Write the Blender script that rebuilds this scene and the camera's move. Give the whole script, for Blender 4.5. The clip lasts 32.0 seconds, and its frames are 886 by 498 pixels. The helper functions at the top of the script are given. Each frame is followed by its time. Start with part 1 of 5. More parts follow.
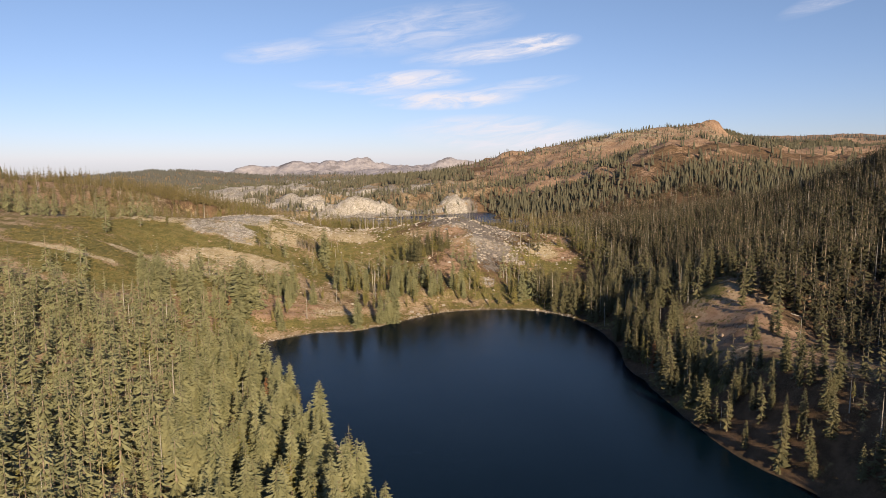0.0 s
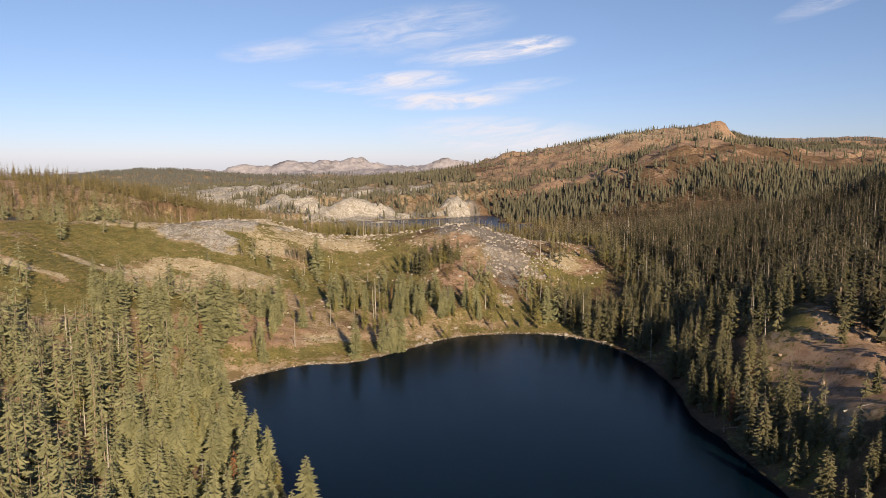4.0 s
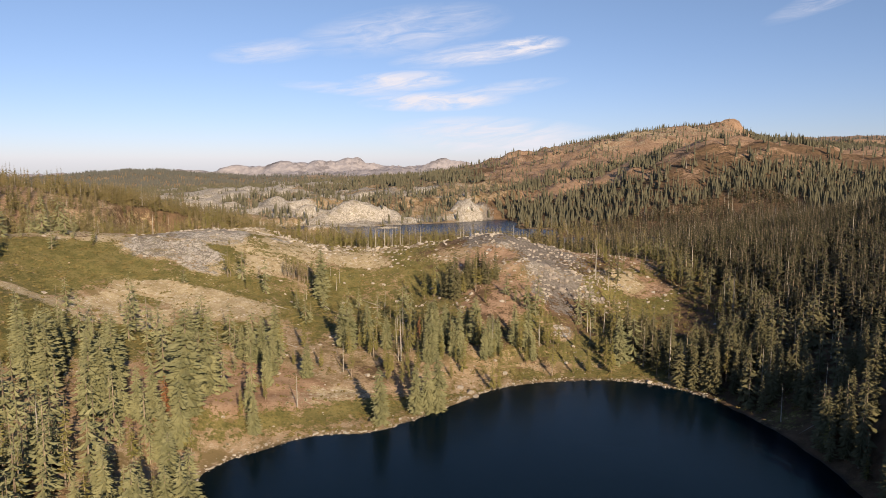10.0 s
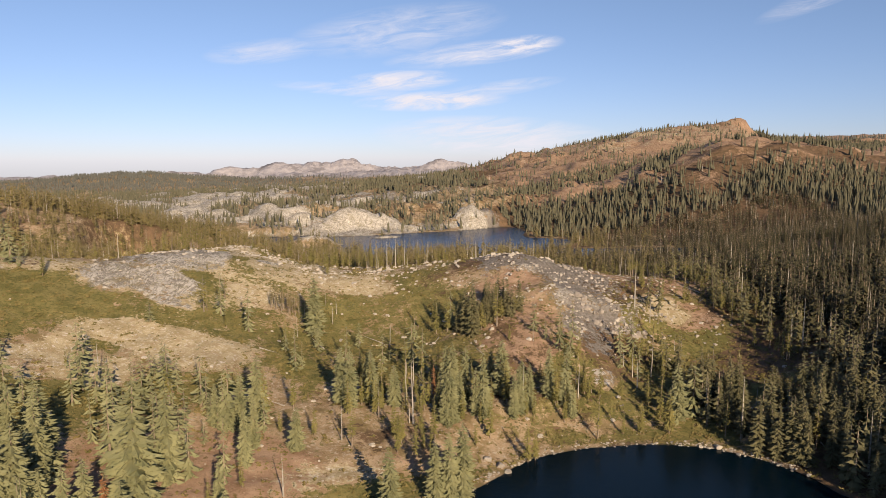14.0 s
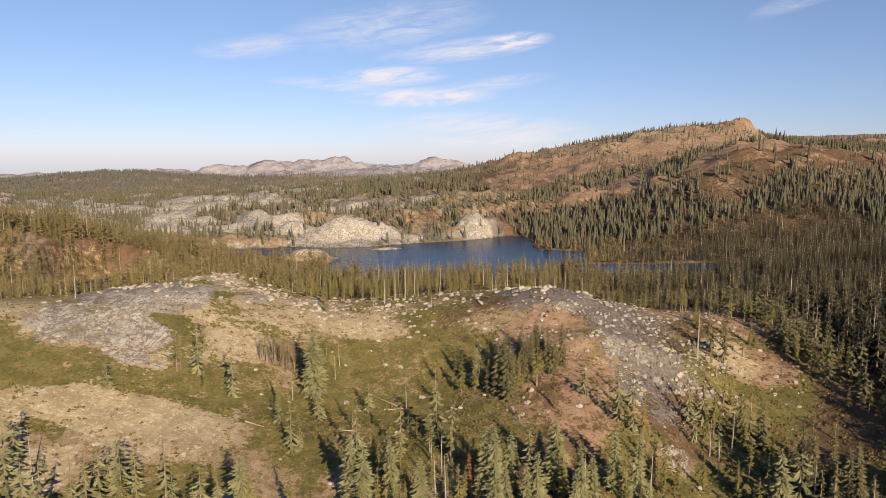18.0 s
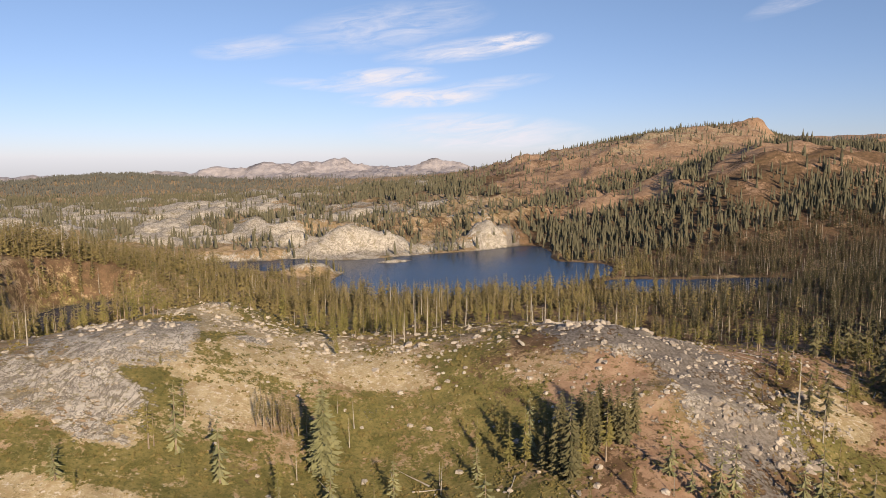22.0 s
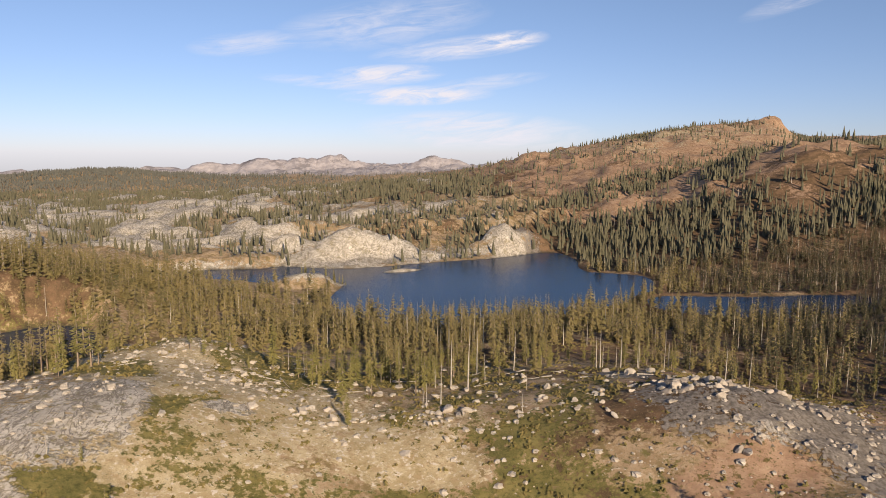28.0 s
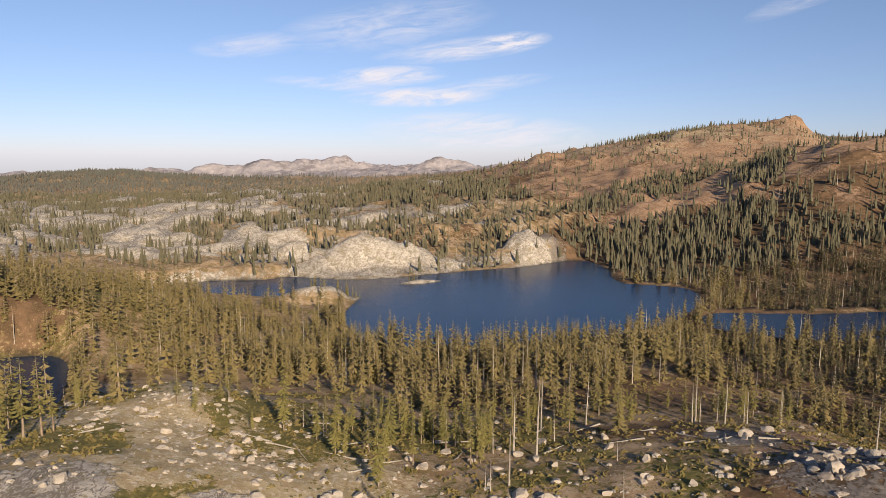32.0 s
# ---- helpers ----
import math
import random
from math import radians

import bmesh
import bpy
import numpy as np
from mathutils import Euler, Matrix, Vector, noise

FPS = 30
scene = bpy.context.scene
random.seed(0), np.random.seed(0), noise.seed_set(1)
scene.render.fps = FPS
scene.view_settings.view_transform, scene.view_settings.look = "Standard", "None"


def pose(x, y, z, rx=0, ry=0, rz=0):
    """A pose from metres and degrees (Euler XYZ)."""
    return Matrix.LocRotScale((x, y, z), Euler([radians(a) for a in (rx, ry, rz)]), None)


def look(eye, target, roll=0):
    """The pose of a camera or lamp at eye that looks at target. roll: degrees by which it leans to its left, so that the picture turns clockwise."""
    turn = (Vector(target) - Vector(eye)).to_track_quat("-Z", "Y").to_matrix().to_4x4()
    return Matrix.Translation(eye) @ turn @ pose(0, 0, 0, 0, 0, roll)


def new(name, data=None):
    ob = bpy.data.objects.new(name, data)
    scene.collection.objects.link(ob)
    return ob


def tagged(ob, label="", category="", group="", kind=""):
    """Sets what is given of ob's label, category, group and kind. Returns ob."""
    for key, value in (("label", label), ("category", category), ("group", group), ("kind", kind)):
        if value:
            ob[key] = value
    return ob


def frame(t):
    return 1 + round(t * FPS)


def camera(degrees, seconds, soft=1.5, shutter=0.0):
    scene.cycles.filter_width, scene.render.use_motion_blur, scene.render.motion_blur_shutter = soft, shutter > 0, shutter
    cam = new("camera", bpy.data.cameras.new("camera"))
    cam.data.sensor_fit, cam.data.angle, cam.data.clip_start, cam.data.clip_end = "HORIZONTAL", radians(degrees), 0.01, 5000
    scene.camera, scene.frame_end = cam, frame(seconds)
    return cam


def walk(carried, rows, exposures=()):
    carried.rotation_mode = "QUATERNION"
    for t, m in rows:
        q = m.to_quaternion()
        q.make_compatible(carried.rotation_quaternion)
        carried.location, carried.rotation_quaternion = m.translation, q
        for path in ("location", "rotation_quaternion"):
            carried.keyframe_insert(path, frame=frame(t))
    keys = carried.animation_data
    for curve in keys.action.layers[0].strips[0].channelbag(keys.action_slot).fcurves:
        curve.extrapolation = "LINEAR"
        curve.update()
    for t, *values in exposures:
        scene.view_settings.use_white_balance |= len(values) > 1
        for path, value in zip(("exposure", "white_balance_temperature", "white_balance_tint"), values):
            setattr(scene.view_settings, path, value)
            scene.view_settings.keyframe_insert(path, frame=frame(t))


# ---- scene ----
cam = camera(65.50, 32.0, soft=0.8)
# seconds, eye x y z, yaw to the left, pitch, roll in degrees
PATH = [
    (0, 0.0, -0.0, 100.0, -4.09, -7.51, -0.32),
    (3, -4.0, 50.7, 98.8, -4.54, -7.45, -0.03),
    (6, -10.7, 101.6, 97.3, -4.67, -7.45, 0.35),
    (9, -19.1, 146.2, 95.4, -4.99, -7.35, 0.23),
    (11, -22.4, 174.4, 96.9, -5.24, -7.46, -0.12),
    (13, -23.9, 202.9, 99.9, -5.41, -7.50, -0.17),
    (14.5, -25.3, 226.3, 102.0, -5.53, -7.39, -0.21),
    (17, -31.2, 264.2, 108.4, -6.21, -7.61, 0.02),
    (18, -33.0, 279.2, 111.3, -6.26, -7.74, -0.05),
    (19, -34.7, 294.3, 113.5, -6.33, -7.81, -0.14),
    (20, -36.3, 308.7, 114.8, -6.32, -7.69, -0.09),
    (22, -40.1, 336.1, 115.4, -6.34, -7.69, -0.24),
    (23, -41.7, 350.1, 114.6, -6.50, -7.81, -0.08),
    (24, -43.6, 363.2, 113.2, -6.70, -7.85, -0.07),
    (28, -48.7, 419.1, 113.1, -6.80, -7.85, 0.29),
    (30, -52.7, 447.2, 113.2, -6.39, -7.87, 0.45),
    (32, -57.3, 473.6, 112.1, -6.52, -7.75, 0.26),
]


def flight_pose(x, y, z, yaw, pitch, roll):
    c = math.cos(radians(pitch))
    way = Vector((-math.sin(radians(yaw)) * c, math.cos(radians(yaw)) * c, math.sin(radians(pitch))))
    return look((x, y, z), Vector((x, y, z)) + way, roll)


walk(cam, [(t, flight_pose(*row)) for t, *row in PATH], [(0, 0.45)])

# ---- light: low afternoon sun from behind and to the right ----
SUN_AZ, SUN_EL = 163.0, 21.0
world = bpy.data.worlds.new("sky_world")
scene.world = world
world.use_nodes = True
wn, wl = world.node_tree.nodes, world.node_tree.links
wn.clear()
w_out, w_bg = wn.new("ShaderNodeOutputWorld"), wn.new("ShaderNodeBackground")
w_sky = wn.new("ShaderNodeTexSky")
w_sky.sky_type, w_sky.sun_disc = "NISHITA", False
w_sky.sun_elevation, w_sky.sun_rotation = radians(SUN_EL), radians(SUN_AZ)
w_sky.altitude, w_sky.air_density, w_sky.dust_density, w_sky.ozone_density = 2000, 1.0, 0.1, 1.6
w_bg.inputs["Strength"].default_value = 0.067


def wmath(op, a, b=None, clamp=False):
    n = wn.new("ShaderNodeMath")
    n.operation, n.use_clamp = op, clamp
    for i, v in enumerate((a, b)):
        if v is None:
            continue
        if isinstance(v, (int, float)):
            n.inputs[i].default_value = v
        else:
            wl.new(v, n.inputs[i])
    return n.outputs[0]


# thin cirrus: streaks in azimuth and height, broken by stretched noise
w_tc, w_sep = wn.new("ShaderNodeTexCoord"), wn.new("ShaderNodeSeparateXYZ")
wl.new(w_tc.outputs["Generated"], w_sep.inputs[0])
az = wmath("ARCTAN2", w_sep.outputs[0], w_sep.outputs[1])
el = wmath("ARCSINE", w_sep.outputs[2])
w_comb = wn.new("ShaderNodeCombineXYZ")
wl.new(wmath("MULTIPLY", az, 7.0), w_comb.inputs[0])
wl.new(wmath("ADD", wmath("MULTIPLY", el, 38.0), wmath("MULTIPLY", az, -5.0)), w_comb.inputs[1])
w_noise = wn.new("ShaderNodeTexNoise")
w_noise.inputs["Scale"].default_value, w_noise.inputs["Detail"].default_value = 1.9, 6.0
w_noise.inputs["Roughness"].default_value, w_noise.inputs["Distortion"].default_value = 0.64, 0.9
wl.new(w_comb.outputs[0], w_noise.inputs["Vector"])
cloud = None
# azimuth, height, half length, half thickness (degrees), rise, weight
for ca, ce, ra, re, rise, wt in ((11.6, 8.9, 3.8, 0.85, 0.10, 1.5), (8.0, 8.4, 7.5, 1.0, 0.10, 0.85), (4.6, 4.7, 6.6, 0.85, 0.03, 1.5), (9.0, 5.5, 6.5, 0.7, 0.13, 0.6),
                                 (2.0, 6.3, 5.2, 0.9, 0.05, 1.15), (-2.4, 5.6, 6.0, 0.55, -0.06, 0.6), (9.5, 1.9, 10.0, 1.7, -0.03, 1.0), (2.0, 10.2, 9.0, 2.0, 0.12, 0.5), (-8.6, 8.4, 4.8, 1.0, 0.12, 0.55), (34.0, 11.4, 5.0, 0.9, 0.32, 0.45)):
    da = wmath("SUBTRACT", az, radians(ca))
    de = wmath("SUBTRACT", wmath("SUBTRACT", el, radians(ce)), wmath("MULTIPLY", da, rise))
    r2 = wmath("ADD", wmath("POWER", wmath("ABSOLUTE", wmath("DIVIDE", da, radians(ra))), 2.0), wmath("POWER", wmath("ABSOLUTE", wmath("DIVIDE", de, radians(re))), 2.0))
    blob = wmath("MULTIPLY", wmath("SUBTRACT", 1.0, r2, True), wt)
    cloud = blob if cloud is None else wmath("MAXIMUM", cloud, blob)
w_cl = wmath("MULTIPLY", cloud, wmath("ADD", wmath("MULTIPLY", wmath("SUBTRACT", w_noise.outputs[0], 0.36, True), 3.2), 0.1), True)
w_mix = wn.new("ShaderNodeMix")
w_mix.data_type = "RGBA"
wl.new(w_cl, w_mix.inputs[0])
w_tint = wn.new("ShaderNodeMix")
w_tint.data_type, w_tint.blend_type = "RGBA", "MULTIPLY"
w_tint.inputs[0].default_value = 1.0
w_high = wn.new("ShaderNodeMix")
w_high.data_type = "RGBA"
w_high.inputs[6].default_value, w_high.inputs[7].default_value = (0.70, 0.72, 1.09, 1), (1.20, 1.15, 1.24, 1)
wl.new(wmath("POWER", wmath("MULTIPLY", wmath("MAXIMUM", el, 0.0), 1 / radians(14), True), 0.7), w_high.inputs[0])
wl.new(w_high.outputs[2], w_tint.inputs[7])
wl.new(w_sky.outputs[0], w_tint.inputs[6])
wl.new(w_tint.outputs[2], w_mix.inputs[6])
w_mix.inputs[7].default_value = (9.5, 9.1, 9.8, 1)
wl.new(w_mix.outputs[2], w_bg.inputs["Color"])
wl.new(w_bg.outputs[0], w_out.inputs[0])

sun = new("sun", bpy.data.lights.new("sun", "SUN"))
sun.data.energy, sun.data.angle, sun.data.color = 5.0, radians(0.55), (1.0, 0.80, 0.57)
to_sun = Vector((math.sin(radians(SUN_AZ)) * math.cos(radians(SUN_EL)), math.cos(radians(SUN_AZ)) * math.cos(radians(SUN_EL)), math.sin(radians(SUN_EL))))
sun.matrix_world = look((0, 0, 400), Vector((0, 0, 400)) - to_sun)


# ---- materials ----
class Mat:
    """A node material with short helpers."""

    def __init__(self, name):
        self.m = bpy.data.materials.new(name)
        self.m.use_nodes = True
        self.n, self.l = self.m.node_tree.nodes, self.m.node_tree.links
        self.b = self.n["Principled BSDF"]

    def put(self, socket, v):
        if isinstance(v, (int, float)):
            socket.default_value = v
        elif isinstance(v, tuple):
            socket.default_value = (*v, 1) if len(v) == 3 and len(socket.default_value) == 4 else v
        else:
            self.l.new(v, socket)

    def pos(self, scale=(1, 1, 1)):
        g, v = self.n.new("ShaderNodeNewGeometry"), self.n.new("ShaderNodeVectorMath")
        v.operation = "MULTIPLY"
        v.inputs[1].default_value = scale
        self.l.new(g.outputs["Position"], v.inputs[0])
        return v.outputs[0]

    def noise(self, scale, detail=4, rough=0.55, vec=None, dist=0.0):
        t = self.n.new("ShaderNodeTexNoise")
        t.inputs["Scale"].default_value, t.inputs["Detail"].default_value = scale, detail
        t.inputs["Roughness"].default_value, t.inputs["Distortion"].default_value = rough, dist
        self.l.new(vec or self.pos(), t.inputs["Vector"])
        return t.outputs[0]

    def voronoi(self, scale, vec=None, feature="F1", out="Distance"):
        t = self.n.new("ShaderNodeTexVoronoi")
        t.feature = feature
        t.inputs["Scale"].default_value = scale
        self.l.new(vec or self.pos(), t.inputs["Vector"])
        return t.outputs[out]

    def math(self, op, a, b=0.0, clamp=False):
        m = self.n.new("ShaderNodeMath")
        m.operation, m.use_clamp = op, clamp
        self.put(m.inputs[0], a)
        self.put(m.inputs[1], b)
        return m.outputs[0]

    def step(self, v, lo, hi, out0=0.0, out1=1.0):
        m = self.n.new("ShaderNodeMapRange")
        m.interpolation_type = "SMOOTHSTEP"
        for i, x in enumerate((v, lo, hi, out0, out1)):
            self.put(m.inputs[i], x)
        return m.outputs[0]

    def mix(self, f, a, b):
        m = self.n.new("ShaderNodeMix")
        m.data_type = "RGBA"
        self.put(m.inputs[0], f)
        self.put(m.inputs[6], a)
        self.put(m.inputs[7], b)
        return m.outputs[2]

    def attr(self, name):
        a = self.n.new("ShaderNodeAttribute")
        a.attribute_name = name
        s = self.n.new("ShaderNodeSeparateColor")
        self.l.new(a.outputs["Color"], s.inputs[0])
        return s.outputs

    def rand(self):
        return self.n.new("ShaderNodeObjectInfo").outputs["Random"]

    def island(self):
        return self.n.new("ShaderNodeNewGeometry").outputs["Random Per Island"]

    def bump(self, h, dist, strength=1.0):
        b = self.n.new("ShaderNodeBump")
        b.inputs["Distance"].default_value, b.inputs["Strength"].default_value = dist, strength
        self.put(b.inputs["Height"], h)
        self.l.new(b.outputs[0], self.b.inputs["Normal"])

    def done(self, color, rough, metal=0.0, spec=0.3):
        self.put(self.b.inputs["Base Color"], color)
        self.put(self.b.inputs["Roughness"], rough)
        self.put(self.b.inputs["Metallic"], metal)
        self.put(self.b.inputs["Specular IOR Level"], spec)
        return self.m


def ground_material():
    k = Mat("mountain_ground")
    zone, zone2 = k.attr("cover"), k.attr("cover2")
    rock, green, rust, wet, pale, scrub_shade = zone[0], zone[1], zone[2], zone2[0], zone2[1], zone2[2]
    big, mid, fine, grit = k.noise(0.03, 5), k.noise(0.16, 6, 0.6), k.noise(0.8, 6, 0.65), k.noise(3.5, 4, 0.7)
    tan = k.mix(k.step(mid, 0.35, 0.65), (0.27, 0.185, 0.10), (0.42, 0.31, 0.20))
    tan = k.mix(k.step(fine, 0.5, 0.7), tan, (0.52, 0.45, 0.36))
    tan = k.mix(k.step(grit, 0.54, 0.7), tan, (0.19, 0.145, 0.07))
    tan = k.mix(k.step(k.noise(0.33, 5, 0.7), 0.55, 0.66), tan, (0.17, 0.145, 0.055))
    red = k.mix(k.step(mid, 0.3, 0.7), (0.26, 0.158, 0.10), (0.42, 0.285, 0.19))
    red = k.mix(k.step(fine, 0.52, 0.7), red, (0.46, 0.34, 0.225))
    red = k.mix(k.step(k.noise(0.4, 5, 0.7), 0.54, 0.66), red, (0.16, 0.11, 0.045))
    grn = k.mix(k.step(mid, 0.35, 0.65), (0.125, 0.115, 0.036), (0.235, 0.195, 0.072))
    grn = k.mix(k.step(fine, 0.45, 0.7), grn, (0.07, 0.075, 0.022))
    grn = k.mix(k.step(grit, 0.5, 0.7), grn, (0.21, 0.18, 0.07))
    seam = k.noise(0.35, 6, 0.7, k.pos((1.0, 0.35, 1.0)), 0.6)
    stone = k.mix(k.step(mid, 0.3, 0.7), (0.42, 0.38, 0.325), (0.60, 0.55, 0.475))
    stone = k.mix(k.step(fine, 0.5, 0.72), stone, (0.35, 0.315, 0.27))
    stone = k.mix(k.step(k.math("ABSOLUTE", k.math("SUBTRACT", seam, 0.5)), 0.03, 0.0), stone, (0.15, 0.135, 0.12))
    wide = k.noise(0.075, 6, 0.7, k.pos((1.0, 0.5, 1.6)), 0.8)
    stone = k.mix(k.step(k.math("ABSOLUTE", k.math("SUBTRACT", wide, 0.5)), 0.03, 0.0), stone, (0.20, 0.175, 0.14))
    stone = k.mix(k.step(k.noise(0.1, 5, 0.7), 0.56, 0.66, 0.0, 0.8), stone, (0.24, 0.205, 0.13))
    stone = k.mix(k.math("MULTIPLY", k.step(k.noise(0.55, 4, 0.6), 0.56, 0.66), 0.7), stone, (0.21, 0.185, 0.09))
    stone = k.mix(k.step(scrub_shade, 0.22, 0.62), stone, k.mix(k.step(fine, 0.4, 0.62), (0.14, 0.122, 0.105), (0.245, 0.218, 0.19)))
    broken = k.math("MULTIPLY", k.math("SUBTRACT", fine, 0.5), 1.1)
    wob = k.math("MULTIPLY", k.math("SUBTRACT", k.noise(0.25, 5, 0.65), 0.5), 1.3)

    def edge(mask, width=0.07):
        return k.step(k.math("ADD", k.math("ADD", mask, broken), wob), 0.5 - width, 0.5 + width)

    tan = k.mix(k.step(k.noise(0.11, 5, 0.7), 0.5, 0.62), tan, (0.21, 0.155, 0.075))
    c = k.mix(edge(rust), tan, red)
    dry = k.mix(k.step(mid, 0.35, 0.65), (0.35, 0.275, 0.15), (0.50, 0.41, 0.26))
    dry = k.mix(k.step(fine, 0.5, 0.7), dry, (0.62, 0.54, 0.42))
    dry = k.mix(k.step(k.noise(0.3, 6, 0.72), 0.5, 0.62), dry, (0.38, 0.285, 0.165))
    dry = k.mix(k.step(k.noise(0.55, 5, 0.7), 0.56, 0.64), dry, (0.62, 0.55, 0.46))
    dry = k.mix(k.step(grit, 0.55, 0.7), dry, (0.25, 0.20, 0.09))
    c = k.mix(edge(pale), c, dry)
    c = k.mix(edge(green), c, grn)
    brush = k.mix(k.step(mid, 0.35, 0.65), (0.085, 0.055, 0.032), (0.18, 0.11, 0.066))
    brush = k.mix(k.step(grit, 0.52, 0.68), brush, (0.20, 0.15, 0.085))
    c = k.mix(edge(scrub_shade, 0.11), c, brush)
    tuft = k.math("MULTIPLY", k.step(k.noise(1.5, 5, 0.7), 0.53, 0.64), k.step(k.noise(0.09, 3, 0.6), 0.38, 0.62, 0.12, 0.55))
    c = k.mix(tuft, c, k.mix(k.step(fine, 0.4, 0.6), (0.075, 0.066, 0.024), (0.13, 0.105, 0.042)))
    c = k.mix(edge(rock), c, stone)
    c = k.mix(k.step(big, 0.4, 0.75, 0.0, 0.22), c, k.mix(0.5, c, (0.17, 0.13, 0.08)))
    split = k.n.new("ShaderNodeSeparateXYZ")
    k.l.new(k.pos(), split.inputs[0])
    # haze over the far mountains is put into a lilac-grey rock colour
    haze_rock = k.mix(k.step(k.noise(0.03, 8, 0.7), 0.4, 0.6), (0.46, 0.42, 0.42), (0.33, 0.305, 0.315))
    haze_rock = k.mix(k.step(k.noise(0.011, 6, 0.7), 0.52, 0.6), haze_rock, (0.25, 0.23, 0.235))
    c = k.mix(k.step(split.outputs[1], 3300, 3600), c, haze_rock)
    c = k.mix(wet, c, (0.045, 0.04, 0.03))
    h = k.math("ADD", k.math("MULTIPLY", fine, 0.6), k.math("MULTIPLY", grit, 0.25))
    h = k.math("ADD", h, k.math("MULTIPLY", seam, k.math("MULTIPLY", edge(rock), 1.6)))
    k.bump(h, 0.7, 0.7)
    return k.done(c, 0.95, 0, 0.15)


def granite_material(name, dark, light, red=0.0):
    k = Mat(name)
    a, b = k.noise(0.5, 5, 0.6), k.noise(2.6, 6, 0.7)
    c = k.mix(k.step(a, 0.3, 0.7), dark, light)
    c = k.mix(k.step(b, 0.55, 0.75), c, (0.16, 0.145, 0.12))
    c = k.mix(k.math("MULTIPLY", k.island(), 0.3), c, (0.40, 0.33, 0.26))
    c = k.mix(k.math("MULTIPLY", k.rand(), 0.22), c, (0.30, 0.25, 0.20))
    k.bump(k.math("ADD", b, k.math("MULTIPLY", a, 2.0)), 0.35, 0.8)
    return k.done(c, 0.9, 0, 0.2)


def water_material(name, deep, lit, rough, gloss=0.4):
    k = Mat(name)
    calm = k.noise(0.012, 3)
    w = k.math("ADD", k.noise(0.55, 4, 0.6, k.pos((1.0, 0.55, 1))), k.math("MULTIPLY", k.noise(2.2, 3, 0.6), 0.45))
    k.bump(k.math("MULTIPLY", w, k.step(calm, 0.35, 0.65, 0.5, 1.0)), 0.3, 0.35)
    k.b.inputs["IOR"].default_value = 1.33
    return k.done(k.mix(calm, deep, lit), rough, 0, gloss)


def needle_material(name, a, b, dry, island=True):
    k = Mat(name)
    v = k.island() if island else k.rand()
    n = k.noise(0.16, 3)
    c = k.mix(k.step(n, 0.36, 0.64), a, b)
    c = k.mix(k.math("MULTIPLY", v, 0.5), c, k.mix(0.5, b, dry))
    c = k.mix(k.step(k.noise(0.05, 2), 0.45, 0.8, 0.0, 0.35), c, dry)
    return k.done(c, 0.75, 0, 0.2)


def bark_material(name, a, b):
    k = Mat(name)
    n = k.noise(1.0, 5, 0.65, k.pos((3, 3, 0.7)))
    c = k.mix(k.step(n, 0.35, 0.65), a, b)
    c = k.mix(k.math("MULTIPLY", k.rand(), 0.35), c, (0.3, 0.27, 0.23))
    k.bump(n, 0.06)
    return k.done(c, 0.9, 0, 0.15)


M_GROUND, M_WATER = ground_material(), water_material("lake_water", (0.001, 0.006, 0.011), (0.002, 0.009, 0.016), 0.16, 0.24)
# sky reflection at a low angle is put into this bluer base colour
M_SKYTINTWATER = water_material("sky_tinted_lake_water", (0.004, 0.024, 0.065), (0.008, 0.036, 0.095), 0.24)
M_GRANITE = granite_material("pale_granite", (0.38, 0.34, 0.285), (0.60, 0.54, 0.46))
M_GREYROCK = granite_material("weathered_granite", (0.21, 0.185, 0.16), (0.38, 0.34, 0.30))
M_RUSTROCK = granite_material("rusty_rock", (0.30, 0.20, 0.14), (0.42, 0.30, 0.22))
M_FIR = needle_material("fir_needles", (0.14, 0.144, 0.068), (0.245, 0.238, 0.118), (0.30, 0.278, 0.142))
M_PINE = needle_material("pine_needles", (0.125, 0.12, 0.038), (0.21, 0.185, 0.06), (0.28, 0.225, 0.08))
M_WOODS = needle_material("forest_needles", (0.11, 0.098, 0.04), (0.205, 0.165, 0.068), (0.28, 0.21, 0.09))
# haze put into the colour: greyer, less green than the near needles
M_FARWOODS = needle_material("far_haze_needles", (0.078, 0.077, 0.05), (0.12, 0.112, 0.07), (0.15, 0.13, 0.08))
# stronger haze, again as base colour: almost neutral grey needles
M_DISTANT = needle_material("distant_haze_needles", (0.085, 0.088, 0.078), (0.115, 0.115, 0.098), (0.12, 0.115, 0.095))
# darker copy of the needles: shade of the right-hand slopes put into the colour
M_SHADETONE = needle_material("shade_darkened_needles", (0.045, 0.045, 0.024), (0.078, 0.071, 0.036), (0.115, 0.094, 0.048))
# tone midway to the shade-darkened needles, for the east bank and the spruces
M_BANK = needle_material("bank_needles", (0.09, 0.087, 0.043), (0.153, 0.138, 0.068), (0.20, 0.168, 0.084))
M_BROWN = needle_material("dead_needles", (0.20, 0.085, 0.035), (0.28, 0.13, 0.055), (0.25, 0.13, 0.07))
M_BUSH = needle_material("bush_leaves", (0.095, 0.088, 0.026), (0.16, 0.13, 0.045), (0.22, 0.145, 0.06))
M_BARK = bark_material("conifer_bark", (0.16, 0.115, 0.08), (0.32, 0.25, 0.18))
M_SNAG = bark_material("weathered_wood", (0.29, 0.255, 0.21), (0.48, 0.44, 0.38))



